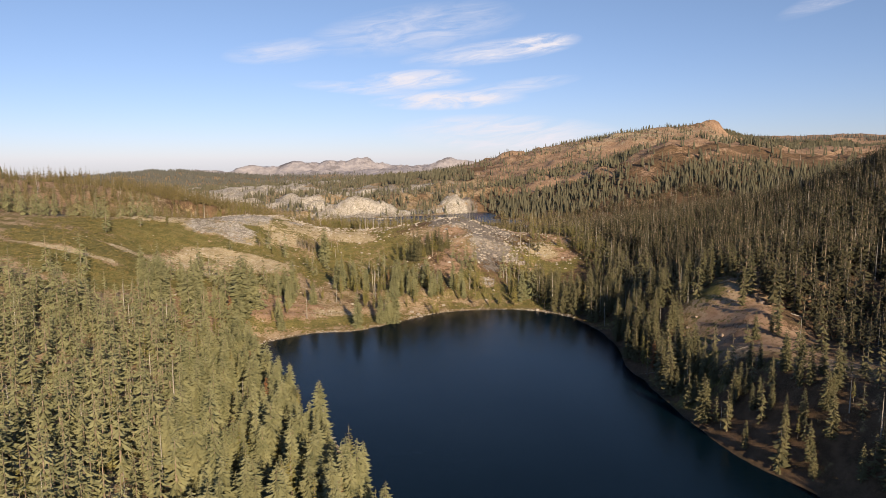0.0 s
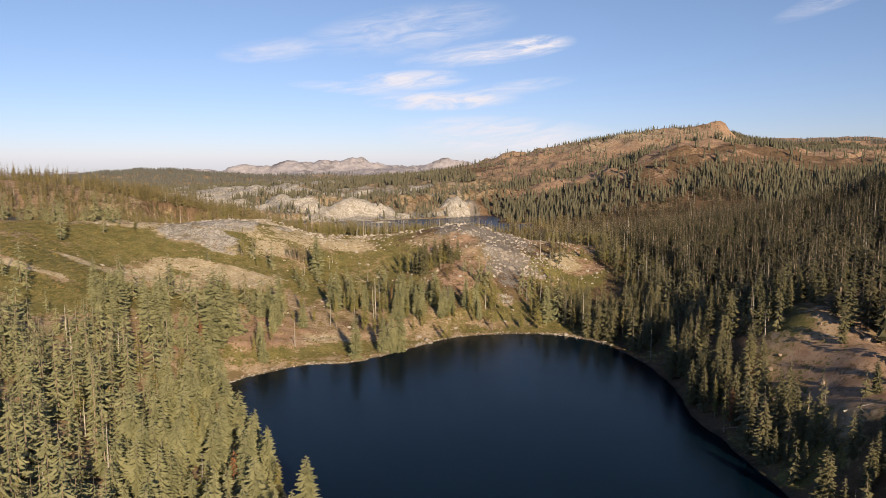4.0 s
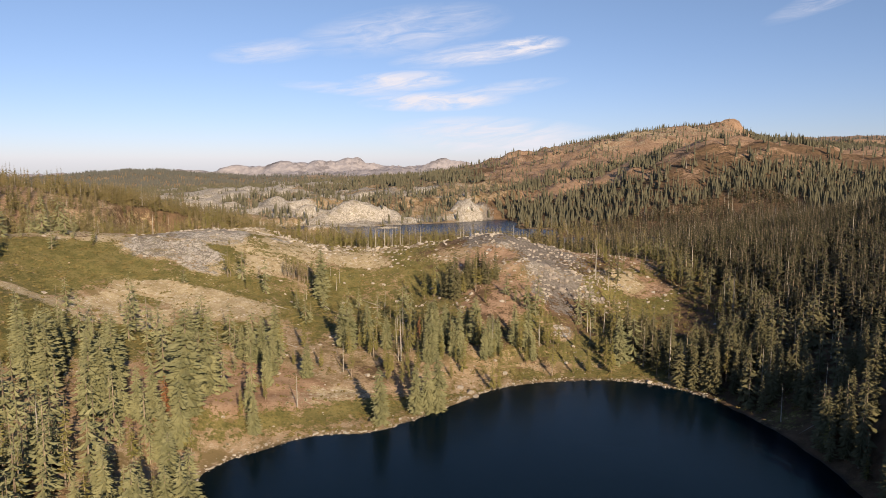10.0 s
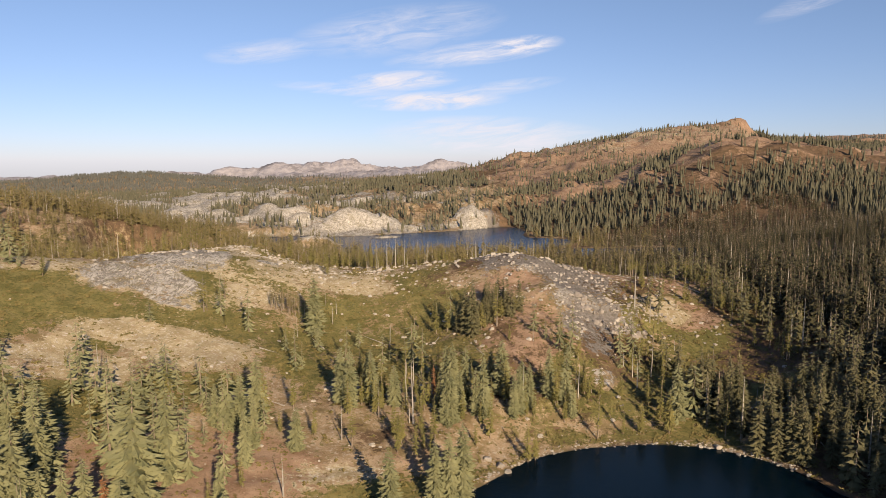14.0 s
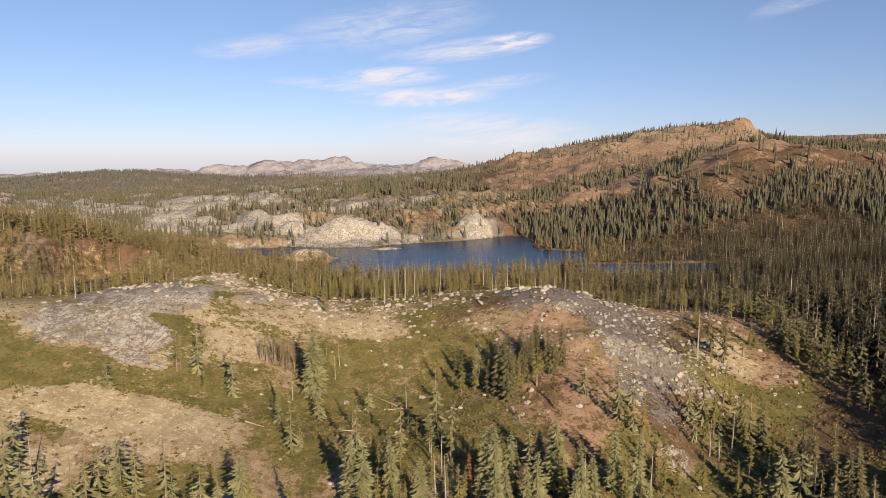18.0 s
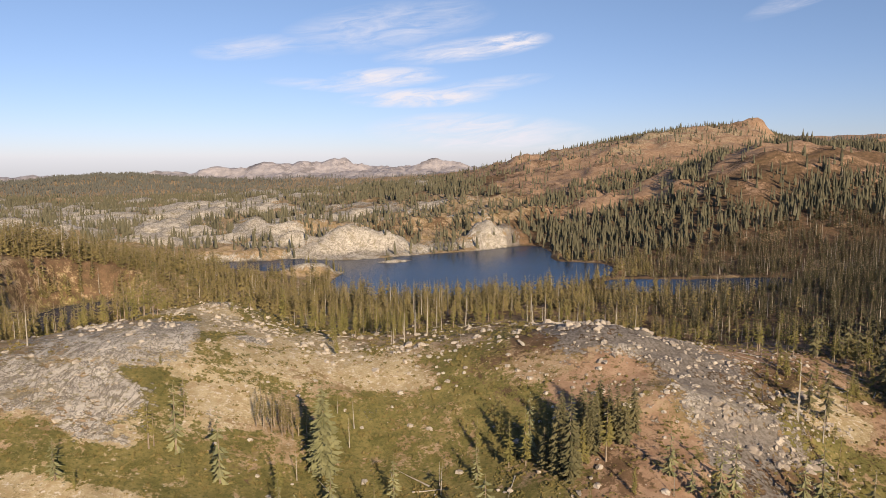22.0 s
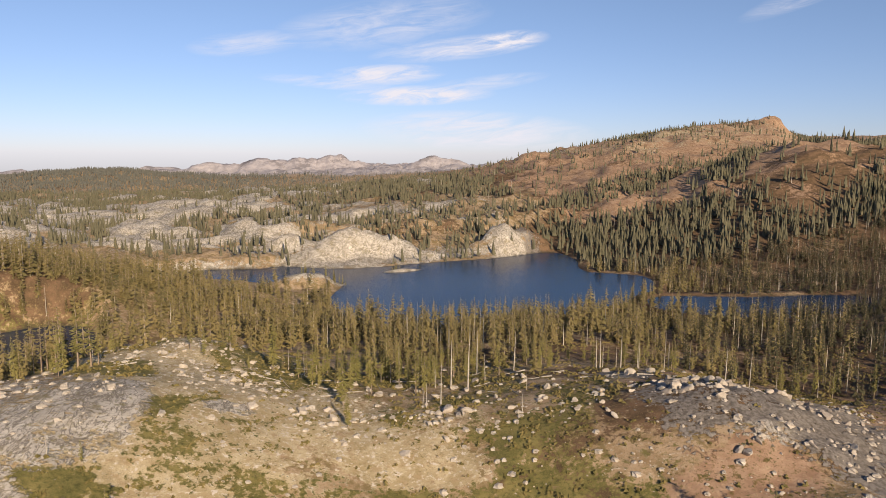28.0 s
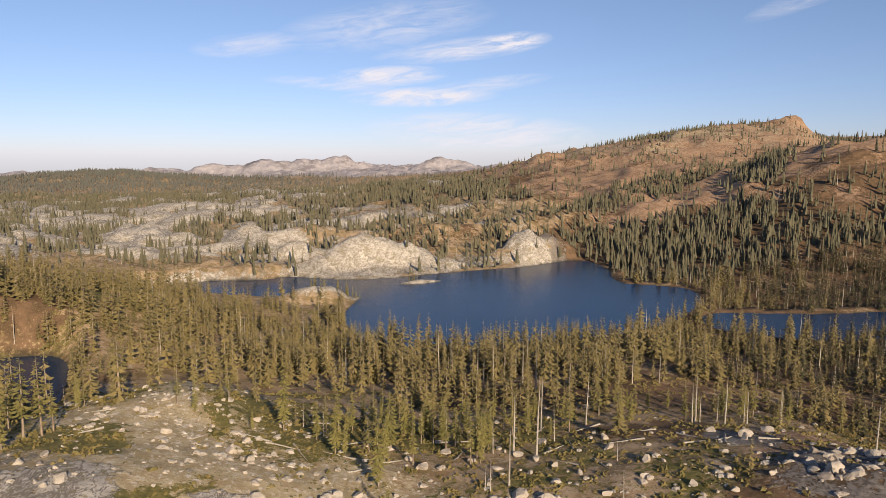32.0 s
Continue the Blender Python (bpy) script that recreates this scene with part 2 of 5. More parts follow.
# ---- terrain plan ----
def hashed(ix, iy, seed):
    h = (ix.astype(np.int64) * 374761393 + iy.astype(np.int64) * 668265263 + seed * 1442695041) & 0x7FFFFFFF
    h = ((h ^ (h >> 13)) * 1274126177) & 0x7FFFFFFF
    return ((h ^ (h >> 16)) & 0xFFFF) / 65535.0


def vnoise(x, y, seed=0):
    ix, iy = np.floor(x), np.floor(y)
    u, v = x - ix, y - iy
    u, v = u * u * (3 - 2 * u), v * v * (3 - 2 * v)
    a, b = hashed(ix, iy, seed), hashed(ix + 1, iy, seed)
    c, d = hashed(ix, iy + 1, seed), hashed(ix + 1, iy + 1, seed)
    return (a * (1 - u) + b * u) * (1 - v) + (c * (1 - u) + d * u) * v


def fbm(x, y, size, octaves=4, seed=0, gain=0.5):
    """Fractal noise of about -1 to 1; size: metres of the largest feature."""
    out, amp, tot = 0.0, 1.0, 0.0
    for o in range(octaves):
        k = 2.03**o / size
        out = out + amp * (vnoise(x * k + 17.3 * o, y * k - 9.1 * o, seed + o) * 2 - 1)
        tot += amp
        amp *= gain
    return out / tot


def sstep(v, lo, hi):
    t = np.clip((v - lo) / (hi - lo), 0, 1)
    return t * t * (3 - 2 * t)


def rounded(pts, times=2):
    p = np.array(pts, float)
    for _ in range(times):
        q = np.roll(p, -1, 0)
        p = np.stack([0.75 * p + 0.25 * q, 0.25 * p + 0.75 * q], 1).reshape(-1, 2)
    return p


def shore_distance(poly, x, y):
    """Metres from the outline, negative inside."""
    d2, inside = np.full(x.shape, 1e18), np.zeros(x.shape, bool)
    for (ax, ay), (bx, by) in zip(poly, np.roll(poly, -1, 0)):
        ex, ey = bx - ax, by - ay
        t = np.clip(((x - ax) * ex + (y - ay) * ey) / (ex * ex + ey * ey + 1e-9), 0, 1)
        d2 = np.minimum(d2, (x - ax - t * ex) ** 2 + (y - ay - t * ey) ** 2)
        cross = ((ay > y) != (by > y)) & (x < (bx - ax) * (y - ay) / (by - ay + 1e-12) + ax)
        inside ^= cross
    return np.where(inside, -1.0, 1.0) * np.sqrt(d2)


# lakes: level and outline
LAKES = {
    "near_lake": (0.0, rounded([(-76, 345), (-79, 366), (-68, 380), (-44, 396), (-25, 394), (-9, 407), (11, 426), (30, 442), (53, 446), (83, 445), (97, 437), (110, 423),
                                (115, 403), (120, 384), (117, 342), (111, 314), (113, 285), (111, 260), (112, 231), (116, 208), (124, 189), (135, 150), (140, 60), (110, -60), (40, -80),
                                (25, 0), (18, 70), (8, 130), (-2, 170), (-14, 212), (-24, 240), (-40, 268), (-48, 290), (-60, 318)])),
    "far_lake": (11.6, rounded([(-232, 1010), (-208, 1020), (-178, 1038), (-140, 1030), (-126, 1049), (-107, 1045), (-69, 1025), (-32, 1037), (12, 1056), (55, 1071), (94, 1085), (135, 1116),
                                (158, 1114), (161, 1063), (141, 997), (164, 986), (192, 972), (186, 940), (160, 890), (118, 856), (66, 828), (12, 812), (-42, 818), (-66, 842), (-66, 872),
                                (-75, 905), (-62, 950), (-62, 965), (-110, 957), (-140, 960), (-160, 948), (-200, 978), (-226, 998)])),
    "east_tarn": (13.0, rounded([(158, 884), (195, 878), (232, 872), (280, 876), (318, 868), (300, 838), (262, 812), (200, 806), (152, 828), (140, 856)])),
    "west_tarn": (27.0, rounded([(-222, 772), (-186, 779), (-172, 752), (-160, 712), (-160, 684), (-185, 668), (-214, 684), (-232, 730)])),
}
# spot heights: x, y, z
SLOPE = [(-50, 402, 5), (-85, 440, 15), (-135, 468, 26), (-85, 485, 22), (-20, 470, 11), (30, 500, 20), (-20, 560, 22), (-53, 530, 18), (3, 545, 19), (62, 518, 27), (90, 518, 15),
         (120, 480, 7), (-37, 593, 34), (-28, 600, 36), (-44, 634, 36), (5, 645, 35.5), (-70, 670, 34), (42, 604, 46), (55, 588, 48), (65, 594, 44), (90, 578, 36), (130, 590, 34),
         (170, 597, 30), (161, 571, 27), (60, 470, 8), (62, 650, 35), (92, 642, 30), (122, 640, 26)]
KNOLL = [(-131, 573, 51), (-119, 606, 51), (-142, 547, 47), (-100, 642, 44.5), (-116, 690, 43), (-88, 670, 39), (-120, 722, 30), (-97, 545, 36), (-100, 528, 33), (-155, 580, 51), (-200, 507, 54), (-226, 545, 57), (-200, 550, 57), (-176, 562, 54), (-238, 479, 57),
         (-180, 440, 45), (-167, 467, 36), (0, 720, 26), (-60, 760, 19), (60, 720, 27), (-130, 745, 27), (-176, 826, 40), (-150, 856, 24), (-110, 880, 15), (-120, 820, 20), (-250, 720, 60), (-300, 700, 70),
         (-420, 750, 82), (-260, 900, 38), (-200, 620, 40), (-230, 660, 38), (-108, 665, 47), (-124, 650, 48), (-92, 655, 43), (-118, 706, 33), (-95, 694, 34), (-140, 690, 36)]
BANKS = [(-90, 300, 8), (-120, 250, 14), (-60, 180, 9), (-200, 350, 38), (-150, 150, 24), (-330, 320, 62), (-60, 30, 12), (140, 250, 26), (160, 286, 34), (139, 288, 15), (157, 320, 36), (145, 313, 21), (183, 290, 27), (172, 262, 24), (205, 268, 28), (196, 330, 43), (214, 324, 40),
         (190, 372, 36), (140, 400, 10), (160, 460, 18), (230, 470, 36), (330, 570, 50), (250, 650, 34), (200, 750, 21), (320, 700, 42), (450, 640, 84), (350, 900, 20), (560, 900, 48),
         (260, 200, 50), (380, 350, 78)]
FAR = [(500, 1224, 130), (470, 1123, 97), (400, 1010, 42), (300, 1100, 36), (250, 1300, 56), (955, 2026, 180), (812, 2010, 180), (692, 2000, 174), (607, 2000, 153), (521, 2000, 141), (400, 2000, 119), (270, 2000, 86), (640, 1470, 92), (380, 1400, 70), (760, 1600, 112), (205, 1150, 22),
       (-200, 1150, 24), (-300, 1080, 26), (-500, 1200, 32), (-150, 1400, 38), (0, 1400, 44), (0, 1900, 44), (-300, 1900, 28), (-600, 1800, 12), (600, 2600, 105), (1095, 2010, 116), (1060, 1800, 112), (1250, 1950, 118), (1500, 2000, 122), (1000, 1500, 116)]
# (690, 480) and (620, 280): unseen hill added to shade the eastern hollow
EDGE = [(-920, 3000, 0), (-500, 2900, -8), (-100, 3000, 10), (1500, 3500, 120), (1600, 2700, 180), (1950, 2650, 182), (-330, 4000, 34), (200, 3900, 34), (-1500, 4200, 0), (-1600, 2500, 12), (-1200, 1300, 40), (-900, 700, 100),
        (900, 1000, 105), (1000, 300, 170), (600, 0, 110), (690, 480, 200), (620, 280, 160), (-600, 0, 80), (0, -500, 40), (3000, 3000, 150), (3000, 0, 180), (-3000, 0, 90), (-3000, 4500, 0), (3000, 4700, 110)]
SPOTS = np.array(SLOPE + KNOLL + BANKS + FAR + EDGE, float)


def spline(r2):
    return np.where(r2 > 0, r2 * np.log(r2 + 1e-9), 0.0)


def squash(x, y):
    """The far country drawn in, so that near and far spots weigh alike."""
    cx, cy = x, y - 550.0
    r = np.sqrt(cx * cx + cy * cy) + 1e-6
    k = np.where(r > 300, (300 + 420 * np.log1p((r - 300) / 420)) / r, 1.0)
    return cx * k / 100, cy * k / 100


sx, sy = squash(SPOTS[:, 0], SPOTS[:, 1])
n_sp = len(SPOTS)
K = spline((sx[:, None] - sx) ** 2 + (sy[:, None] - sy) ** 2) + np.eye(n_sp) * 0.03
A = np.block([[K, np.stack([np.ones(n_sp), sx, sy], 1)], [np.stack([np.ones(n_sp), sx, sy]), np.zeros((3, 3))]])
COEF = np.linalg.solve(A, np.r_[SPOTS[:, 2], 0, 0, 0])
# rounded rises: x, y, half lengths, turn, height
# broad granite slabs with steep flanks
DOMES = [(-74, 1082, 32, 17, 16, 11), (-36, 1096, 40, 22, 8, 17), (86, 1110, 30, 18, 22, 12), (114, 1132, 32, 24, 16, 17), (-90, 949, 24, 11, 8, 9), (-118, 1092, 20, 12, 5, 10), (12, 1080, 26, 10, 0, 5)]
RISES = [(-346, 4050, 95, 90, 0, 56), (-540, 4050, 120, 90, 0, 56), (-740, 4050, 140, 90, 0, 40), (-900, 4050, 140, 90, 0, 22), (-190, 4050, 90, 90, 0, 46), (-50, 4050, 85, 90, 0, 48), (357, 4080, 150, 100, 0, 54), (-980, 3150, 420, 280, 0, 42),
         (952, 2026, 52, 40, 0, 16), (985, 2020, 30, 40, 0, 6), (10, 1190, 60, 25, 0, 14), (120, 1230, 70, 26, 15, 16), (-120, 1180, 60, 22, 10, 12),
         (-14, 1010, 19, 7, 14, 5), (957, 2026, 30, 26, 0, 12), (62, 545, 16, 9, -15, 5), (96, 540, 13, 6, -10, 5)]


def bump_at(x, y, cx, cy, ra, rb=None, turn=0.0):
    rb = rb or ra
    c, s = math.cos(radians(turn)), math.sin(radians(turn))
    u, v = ((x - cx) * c + (y - cy) * s) / ra, (-(x - cx) * s + (y - cy) * c) / rb
    return np.exp(-(u * u + v * v))


def flats(x, y):
    """Where the bare granite flats behind the far lake lie."""
    return sstep(y, 1045, 1095) * sstep(2500 - y, 0, 500) * sstep(-x, -170, -60) * (1 - bump_at(x, y, 30, 1560, 200, 300)) * (1 - np.clip(1.4 * bump_at(x, y, 40, 1150, 110, 50), 0, 1))


def whaleback(x, y):
    """Rounded granite backs with creases between them, 0 in the creases."""
    k = 1.0 + np.maximum(y - 1050, 0) / 1100
    return np.abs(fbm(x / k, 1.25 * 1100 * np.log(k), 52, 3, 15, 0.42))


def height(x, y):
    x, y = np.asarray(x, float), np.asarray(y, float)
    px, py = squash(x, y)
    z = COEF[n_sp] + COEF[n_sp + 1] * px + COEF[n_sp + 2] * py
    for i in range(n_sp):
        z = z + COEF[i] * spline((px - sx[i]) ** 2 + (py - sy[i]) ** 2)
    for cx, cy, ra, rb, turn, h in RISES:
        c, s = math.cos(radians(turn)), math.sin(radians(turn))
        u, v = ((x - cx) * c + (y - cy) * s) / ra, (-(x - cx) * s + (y - cy) * c) / rb
        z = z + h * np.exp(-(u * u + v * v))
    for cx, cy, ra, rb, turn, h in DOMES:
        q = -np.log(np.maximum(bump_at(x, y, cx, cy, ra, rb, turn), 1e-12))
        z = z + h * np.exp(-(q**1.6)) * (1 + 0.3 * fbm(x, y, 30, 3, 19) + 0.5 * (np.abs(fbm(x, y, 20, 3, 20)) - 0.25))
    far = sstep(y, 900, 2600)
    craggy = sstep(y, 3300, 3900)
    z = z + fbm(x, y, 46, 5, 3) * (2.4 + 9 * far) + fbm(x, y, 260, 4, 8) * (8 * far) + sstep(y, 1080, 1250) * (np.abs(fbm(x, y, 150, 4, 14)) - 0.22) * (20 - 10 * sstep(y, 1900, 2600))
    z = z + craggy * 46 * (np.abs(fbm(x, y, 170, 5, 21)) ** 0.8 - 0.25)
    z = z + 16 * bump_at(x, y, 930, 2026, 130, 80) * (np.abs(fbm(x, y, 60, 4, 25)) - 0.25)
    z = z + fbm(x, y, 9, 3, 5) * 0.6 + sstep(y, 1000, 1080) * sstep(2300 - y, 0, 300) * (np.abs(fbm(x, y, 30, 3, 15)) * 4 + np.floor(fbm(x, y, 22, 2, 16) * 4) * 0.8)
    ridge = np.clip(bump_at(x, y, 62, 602, 34, 13, -20) + bump_at(x, y, 90, 560, 34, 26, -20), 0, 1)
    z = z + ridge * (np.abs(fbm(x, y, 9, 3, 24)) * 4.5 - 0.9)
    rugged = sstep(x, 200, 300) * sstep(y, 1080, 1150) * sstep(2350 - y, 0, 150)
    z = z + rugged * 14 * (np.abs(fbm(x, y, 62, 4, 27)) - 0.2)
    z = z + flats(x, y) * (whaleback(x, y) - 0.12) * 16
    for level, poly in LAKES.values():
        lo, hi = poly.min(0) - 60, poly.max(0) + 60
        near = (x > lo[0]) & (x < hi[0]) & (y > lo[1]) & (y < hi[1])
        if not near.any():
            continue
        d = shore_distance(poly, x[near], y[near]) + fbm(x[near], y[near], 14, 3, 31) * 1.6
        zn = z[near]
        reach = 26 if level < 1 else 10
        out = level + 0.25 + np.maximum(zn - level, 1.0 + 0.03 * d) * sstep(d, -1.0, reach) + 0.05 * np.clip(d, 0, 8)
        zn = np.where(d > 0, np.where(d < reach, out, zn), level + 0.25 + np.maximum(d * 0.35, -6))
        z[near] = zn
    return z


# the small island stays dry
def ground_height(x, y):
    x, y = np.atleast_1d(np.asarray(x, float)), np.atleast_1d(np.asarray(y, float))
    z = height(x, y)
    c, s = math.cos(radians(20)), math.sin(radians(20))
    u, v = ((x + 14) * c + (y - 1012) * s) / 19, (-(x + 14) * s + (y - 1012) * c) / 5.5
    isle = 11.6 + 2.4 * (1 - u * u - v * v)
    return np.maximum(z, np.where(u * u + v * v < 1.6, isle, -99))


def axis_lines(lo, hi, step, ends, grow=1.055, most=48.0):
    v = list(np.arange(lo, hi + step / 2, step))
    s, a = step, hi
    while a < ends[1]:
        s = min(s * grow, most)
        a += s
        v.append(a)
    s, a = step, lo
    while a > ends[0]:
        s = min(s * grow, most)
        a -= s
        v.insert(0, a)
    return np.array(v)


# patches of the open slope and crest: x, y, half lengths
SLABS = ((-133, 549, 26, 17), (-119, 585, 16, 24), (-119, 532, 12, 4), (-145, 540, 10, 8), (76, 541, 17, 22), (72, 515, 13, 14), (47, 585, 20, 9), (67, 489, 7, 7), (74, 570, 15, 15), (-117, 601, 11, 12), (-85, 604, 7, 6),
         (44, 600, 18, 16), (39, 632, 10, 12), (62, 604, 22, 9))
SHRUBS = ((-124, 523, 24, 8), (-115, 548, 10, 8), (-101, 522, 17, 8), (-134, 489, 9, 6), (-27, 557, 36, 22), (-36, 509, 19, 24), (110, 519, 14, 14), (-180, 500, 33, 13), (-157, 442, 22, 23), (-104, 468, 5, 6), (-83, 472, 11, 6),
          (60, 490, 13, 8), (-100, 599, 6, 7), (-94, 660, 6, 24), (-122, 625, 12, 10))
GRAVEL = ((-132, 500, 16, 7), (-102, 504, 18, 4), (-88, 489, 8, 9), (-124, 473, 10, 8), (-37, 590, 24, 12), (-86, 557, 13, 11), (-167, 460, 29, 6), (-127, 467, 16, 6), (-103, 625, 13, 20), (-111, 655, 12, 17), (119, 552, 16, 17))
RUSTY = ((38, 559, 19, 15), (42, 501, 12, 14), (131, 546, 18, 16), (-64, 425, 19, 16), (-104, 386, 8, 14))


def patch(spots, x, y):
    """How far a spot lies inside the patches, with ragged edges."""
    wx, wy = x + 6 * fbm(x, y, 17, 3, 33), y + 6 * fbm(x, y, 17, 3, 34)
    w = 0 * x
    for cx, cy, ra, rb in spots:
        w = np.maximum(w, bump_at(wx, wy, cx, cy, ra, rb))
    return sstep(w, 0.25, 0.6)


def cover(x, y, z):
    """How much bare rock, green shrub and rusty soil the ground carries."""
    big, mid = fbm(x, y, 70, 4, 41), fbm(x, y, 22, 4, 47)
    far = sstep(y, 850, 1050)
    rock = 0.02 + 0.22 * big + 0.3 * mid
    for cx, cy, ra, rb, turn, h in ((-146, 588, 40, 34, 14, 0.62), (-150, 550, 26, 20, 0, 0.42), (-150, 1062, 46, 18, 5, -0.1), (62, 602, 34, 12, -20, 0.75), (88, 578, 36, 18, -25, 0.5),  (-112, 540, 22, 9, -20, 0.3), (66, 570, 36, 16, -15, 0.3), (88, 532, 26, 12, -10, 0.7), (-15, 605, 40, 18, 0, 0.08), (170, 597, 22, 10, 0, 0.3)):
        rock = rock + h * bump_at(x, y, cx, cy, ra, rb, turn)
    rock = rock - 0.5 * bump_at(x, y, -222, 560, 50, 70) - 0.3 * bump_at(x, y, -70, 585, 26, 40) - 0.35 * bump_at(x, y, -105, 655, 24, 24) - 0.5 * bump_at(x, y, -215, 785, 70, 40)
    domes = sum(bump_at(x, y, *d) for d in ((-50, 1084, 48, 28, 10), (102, 1116, 36, 32, 20), (-85, 952, 26, 12, 10), (-14, 1011, 20, 8, 14), (-118, 1090, 18, 12, 5), (8, 1082, 18, 12, 0), (70, 1225, 22, 14, 15), (-120, 1232, 60, 20, 5), (20, 1300, 30, 10, 0)))
    rock = rock + 0.9 * np.clip(domes, 0, 1)
    rock = rock + far * sstep(-x, -120, 150) * sstep(2900 - y, 0, 300) * (0.30 + 0.2 * fbm(x, y, 120, 4, 53) + 0.3 * fbm(x, y, 38, 3, 54)) * (1 - bump_at(x, y, 80, 1800, 260, 300)) + flats(x, y) * (0.1 + 2.8 * (whaleback(x, y) - 0.09))
    rock = rock + 0.12 * bump_at(x, y, 600, 1950, 420, 220) * (1 + fbm(x, y, 50, 3, 58))
    rock = rock - 0.45 * sstep(x, 170, 230) * sstep(y, 900, 1000) * sstep(3300 - y, 0, 200) - 0.5 * bump_at(x, y, 160, 290, 40, 70)
    rock = rock - 0.7 * sstep(-x, 330, 420) * sstep(y, 1600, 1800) * sstep(3600 - y, 0, 200)
    rock = rock + sstep(y, 3300, 3700) * 0.8 + 0.2 * bump_at(x, y, 940, 2030, 120) + 0.2 * bump_at(x, y, 780, 2000, 200, 90)
    green = 0.20 + 0.42 * fbm(x, y, 42, 4, 61) + 0.2 * bump_at(x, y, -5, 545, 60, 45) - 0.25 * bump_at(x, y, -110, 500, 40, 28) + 0.12 * bump_at(x, y, -85, 620, 40, 36) + 0.42 * fbm(x, y, 13, 3, 63)
    for cx, cy, ra, rb, turn, h in ((-190, 435, 72, 58, 0, 0.9), (-180, 515, 50, 16, 10, 0.7), (122, 290, 16, 130, 0, 0.6), (162, 290, 18, 50, 8, 0.22), (-40, 405, 60, 7, 25, 0.5), (60, 482, 70, 26, 0, 0.4), (-60, 403, 50, 5, 20, 0.4), (60, 450, 60, 5, 0, 0.4), (150, 470, 40, 30, 0, 0.4), (-136, 521, 28, 7, 10, 0.7), (50, 515, 36, 24, 0, -0.4), (-196, 424, 34, 6, 0, -1.2), (-150, 480, 42, 8, 50, -1.1), (-215, 545, 66, 14, 0, -0.8), (-137, 472, 12, 9, 0, -0.8), (-92, 492, 14, 12, 0, -0.8), (-125, 507, 32, 10, 0, -0.8), (-30, 622, 60, 28, 0, 0.25), (-20, 560, 34, 24, 0, 0.5), (-60, 500, 40, 30, 0, 0.3), (-100, 590, 12, 20, 0, 0.3), (120, 530, 34, 34, 0, 0.4), (-70, 660, 50, 20, 0, 0.4), (-190, 700, 60, 90, 0, 0.35),
                                    (-150, 430, 40, 30, 0, 0.4), (-118, 518, 44, 13, 5, 0.6), (-106, 655, 26, 26, 0, -0.05), (-100, 595, 34, 44, 0, -0.2), (-120, 566, 10, 14, 0, 0.45), (-112, 548, 12, 8, 0, 0.4), (-90, 628, 12, 10, 0, 0.3)):
        green = green + h * bump_at(x, y, cx, cy, ra, rb, turn)
    green = green + 0.1 * sstep(x, -30, 30) * sstep(y, 480, 510) * sstep(690 - y, 0, 30) + 0.26 * sstep(y, 470, 500) * sstep(585 - y, 0, 25) + 0.4 * bump_at(x, y, -190, 840, 100, 60)
    green = green - 0.5 * far
    rust = 0.05 + 0.4 * fbm(x, y, 55, 4, 71)
    for cx, cy, ra, rb, turn, h in ((-60, 412, 40, 16, 20, 0.7), (-100, 395, 30, 40, 0, 0.6), (154, 285, 26, 56, 0, 0.75), (65, 515, 40, 20, 0, 0.6), (120, 585, 30, 25, 0, 0.3), (480, 1150, 160, 90, 0, 0.8), (600, 1900, 420, 330, 0, 0.8),
                                    (-340, 720, 140, 120, 0, 0.7), (-180, 835, 60, 22, 0, 0.15), (205, 1180, 60, 30, 0, 0.5)):
        rust = rust + h * bump_at(x, y, cx, cy, ra, rb, turn)
    rust = rust + 0.6 * sstep(x, 0, 50) * sstep(y, 480, 510) * sstep(690 - y, 0, 30)
    rust = rust + 0.9 * sstep(x, 150, 220) * sstep(y, 920, 1050)
    for spots, to_rock, to_green, to_rust in ((RUSTY, 0.1, 0.25, 0.75), (GRAVEL, 0.15, 0.15, 0.2), (SHRUBS, 0.1, 0.68, 0.2), (SLABS, 0.68, 0.3, 0.2)):
        w, spread = patch(spots, x, y), 0.3 * mid
        rock, green, rust = rock + w * (to_rock + spread - rock), green + w * (to_green + spread - green), rust + w * (to_rust - rust)
    return rock, green, rust


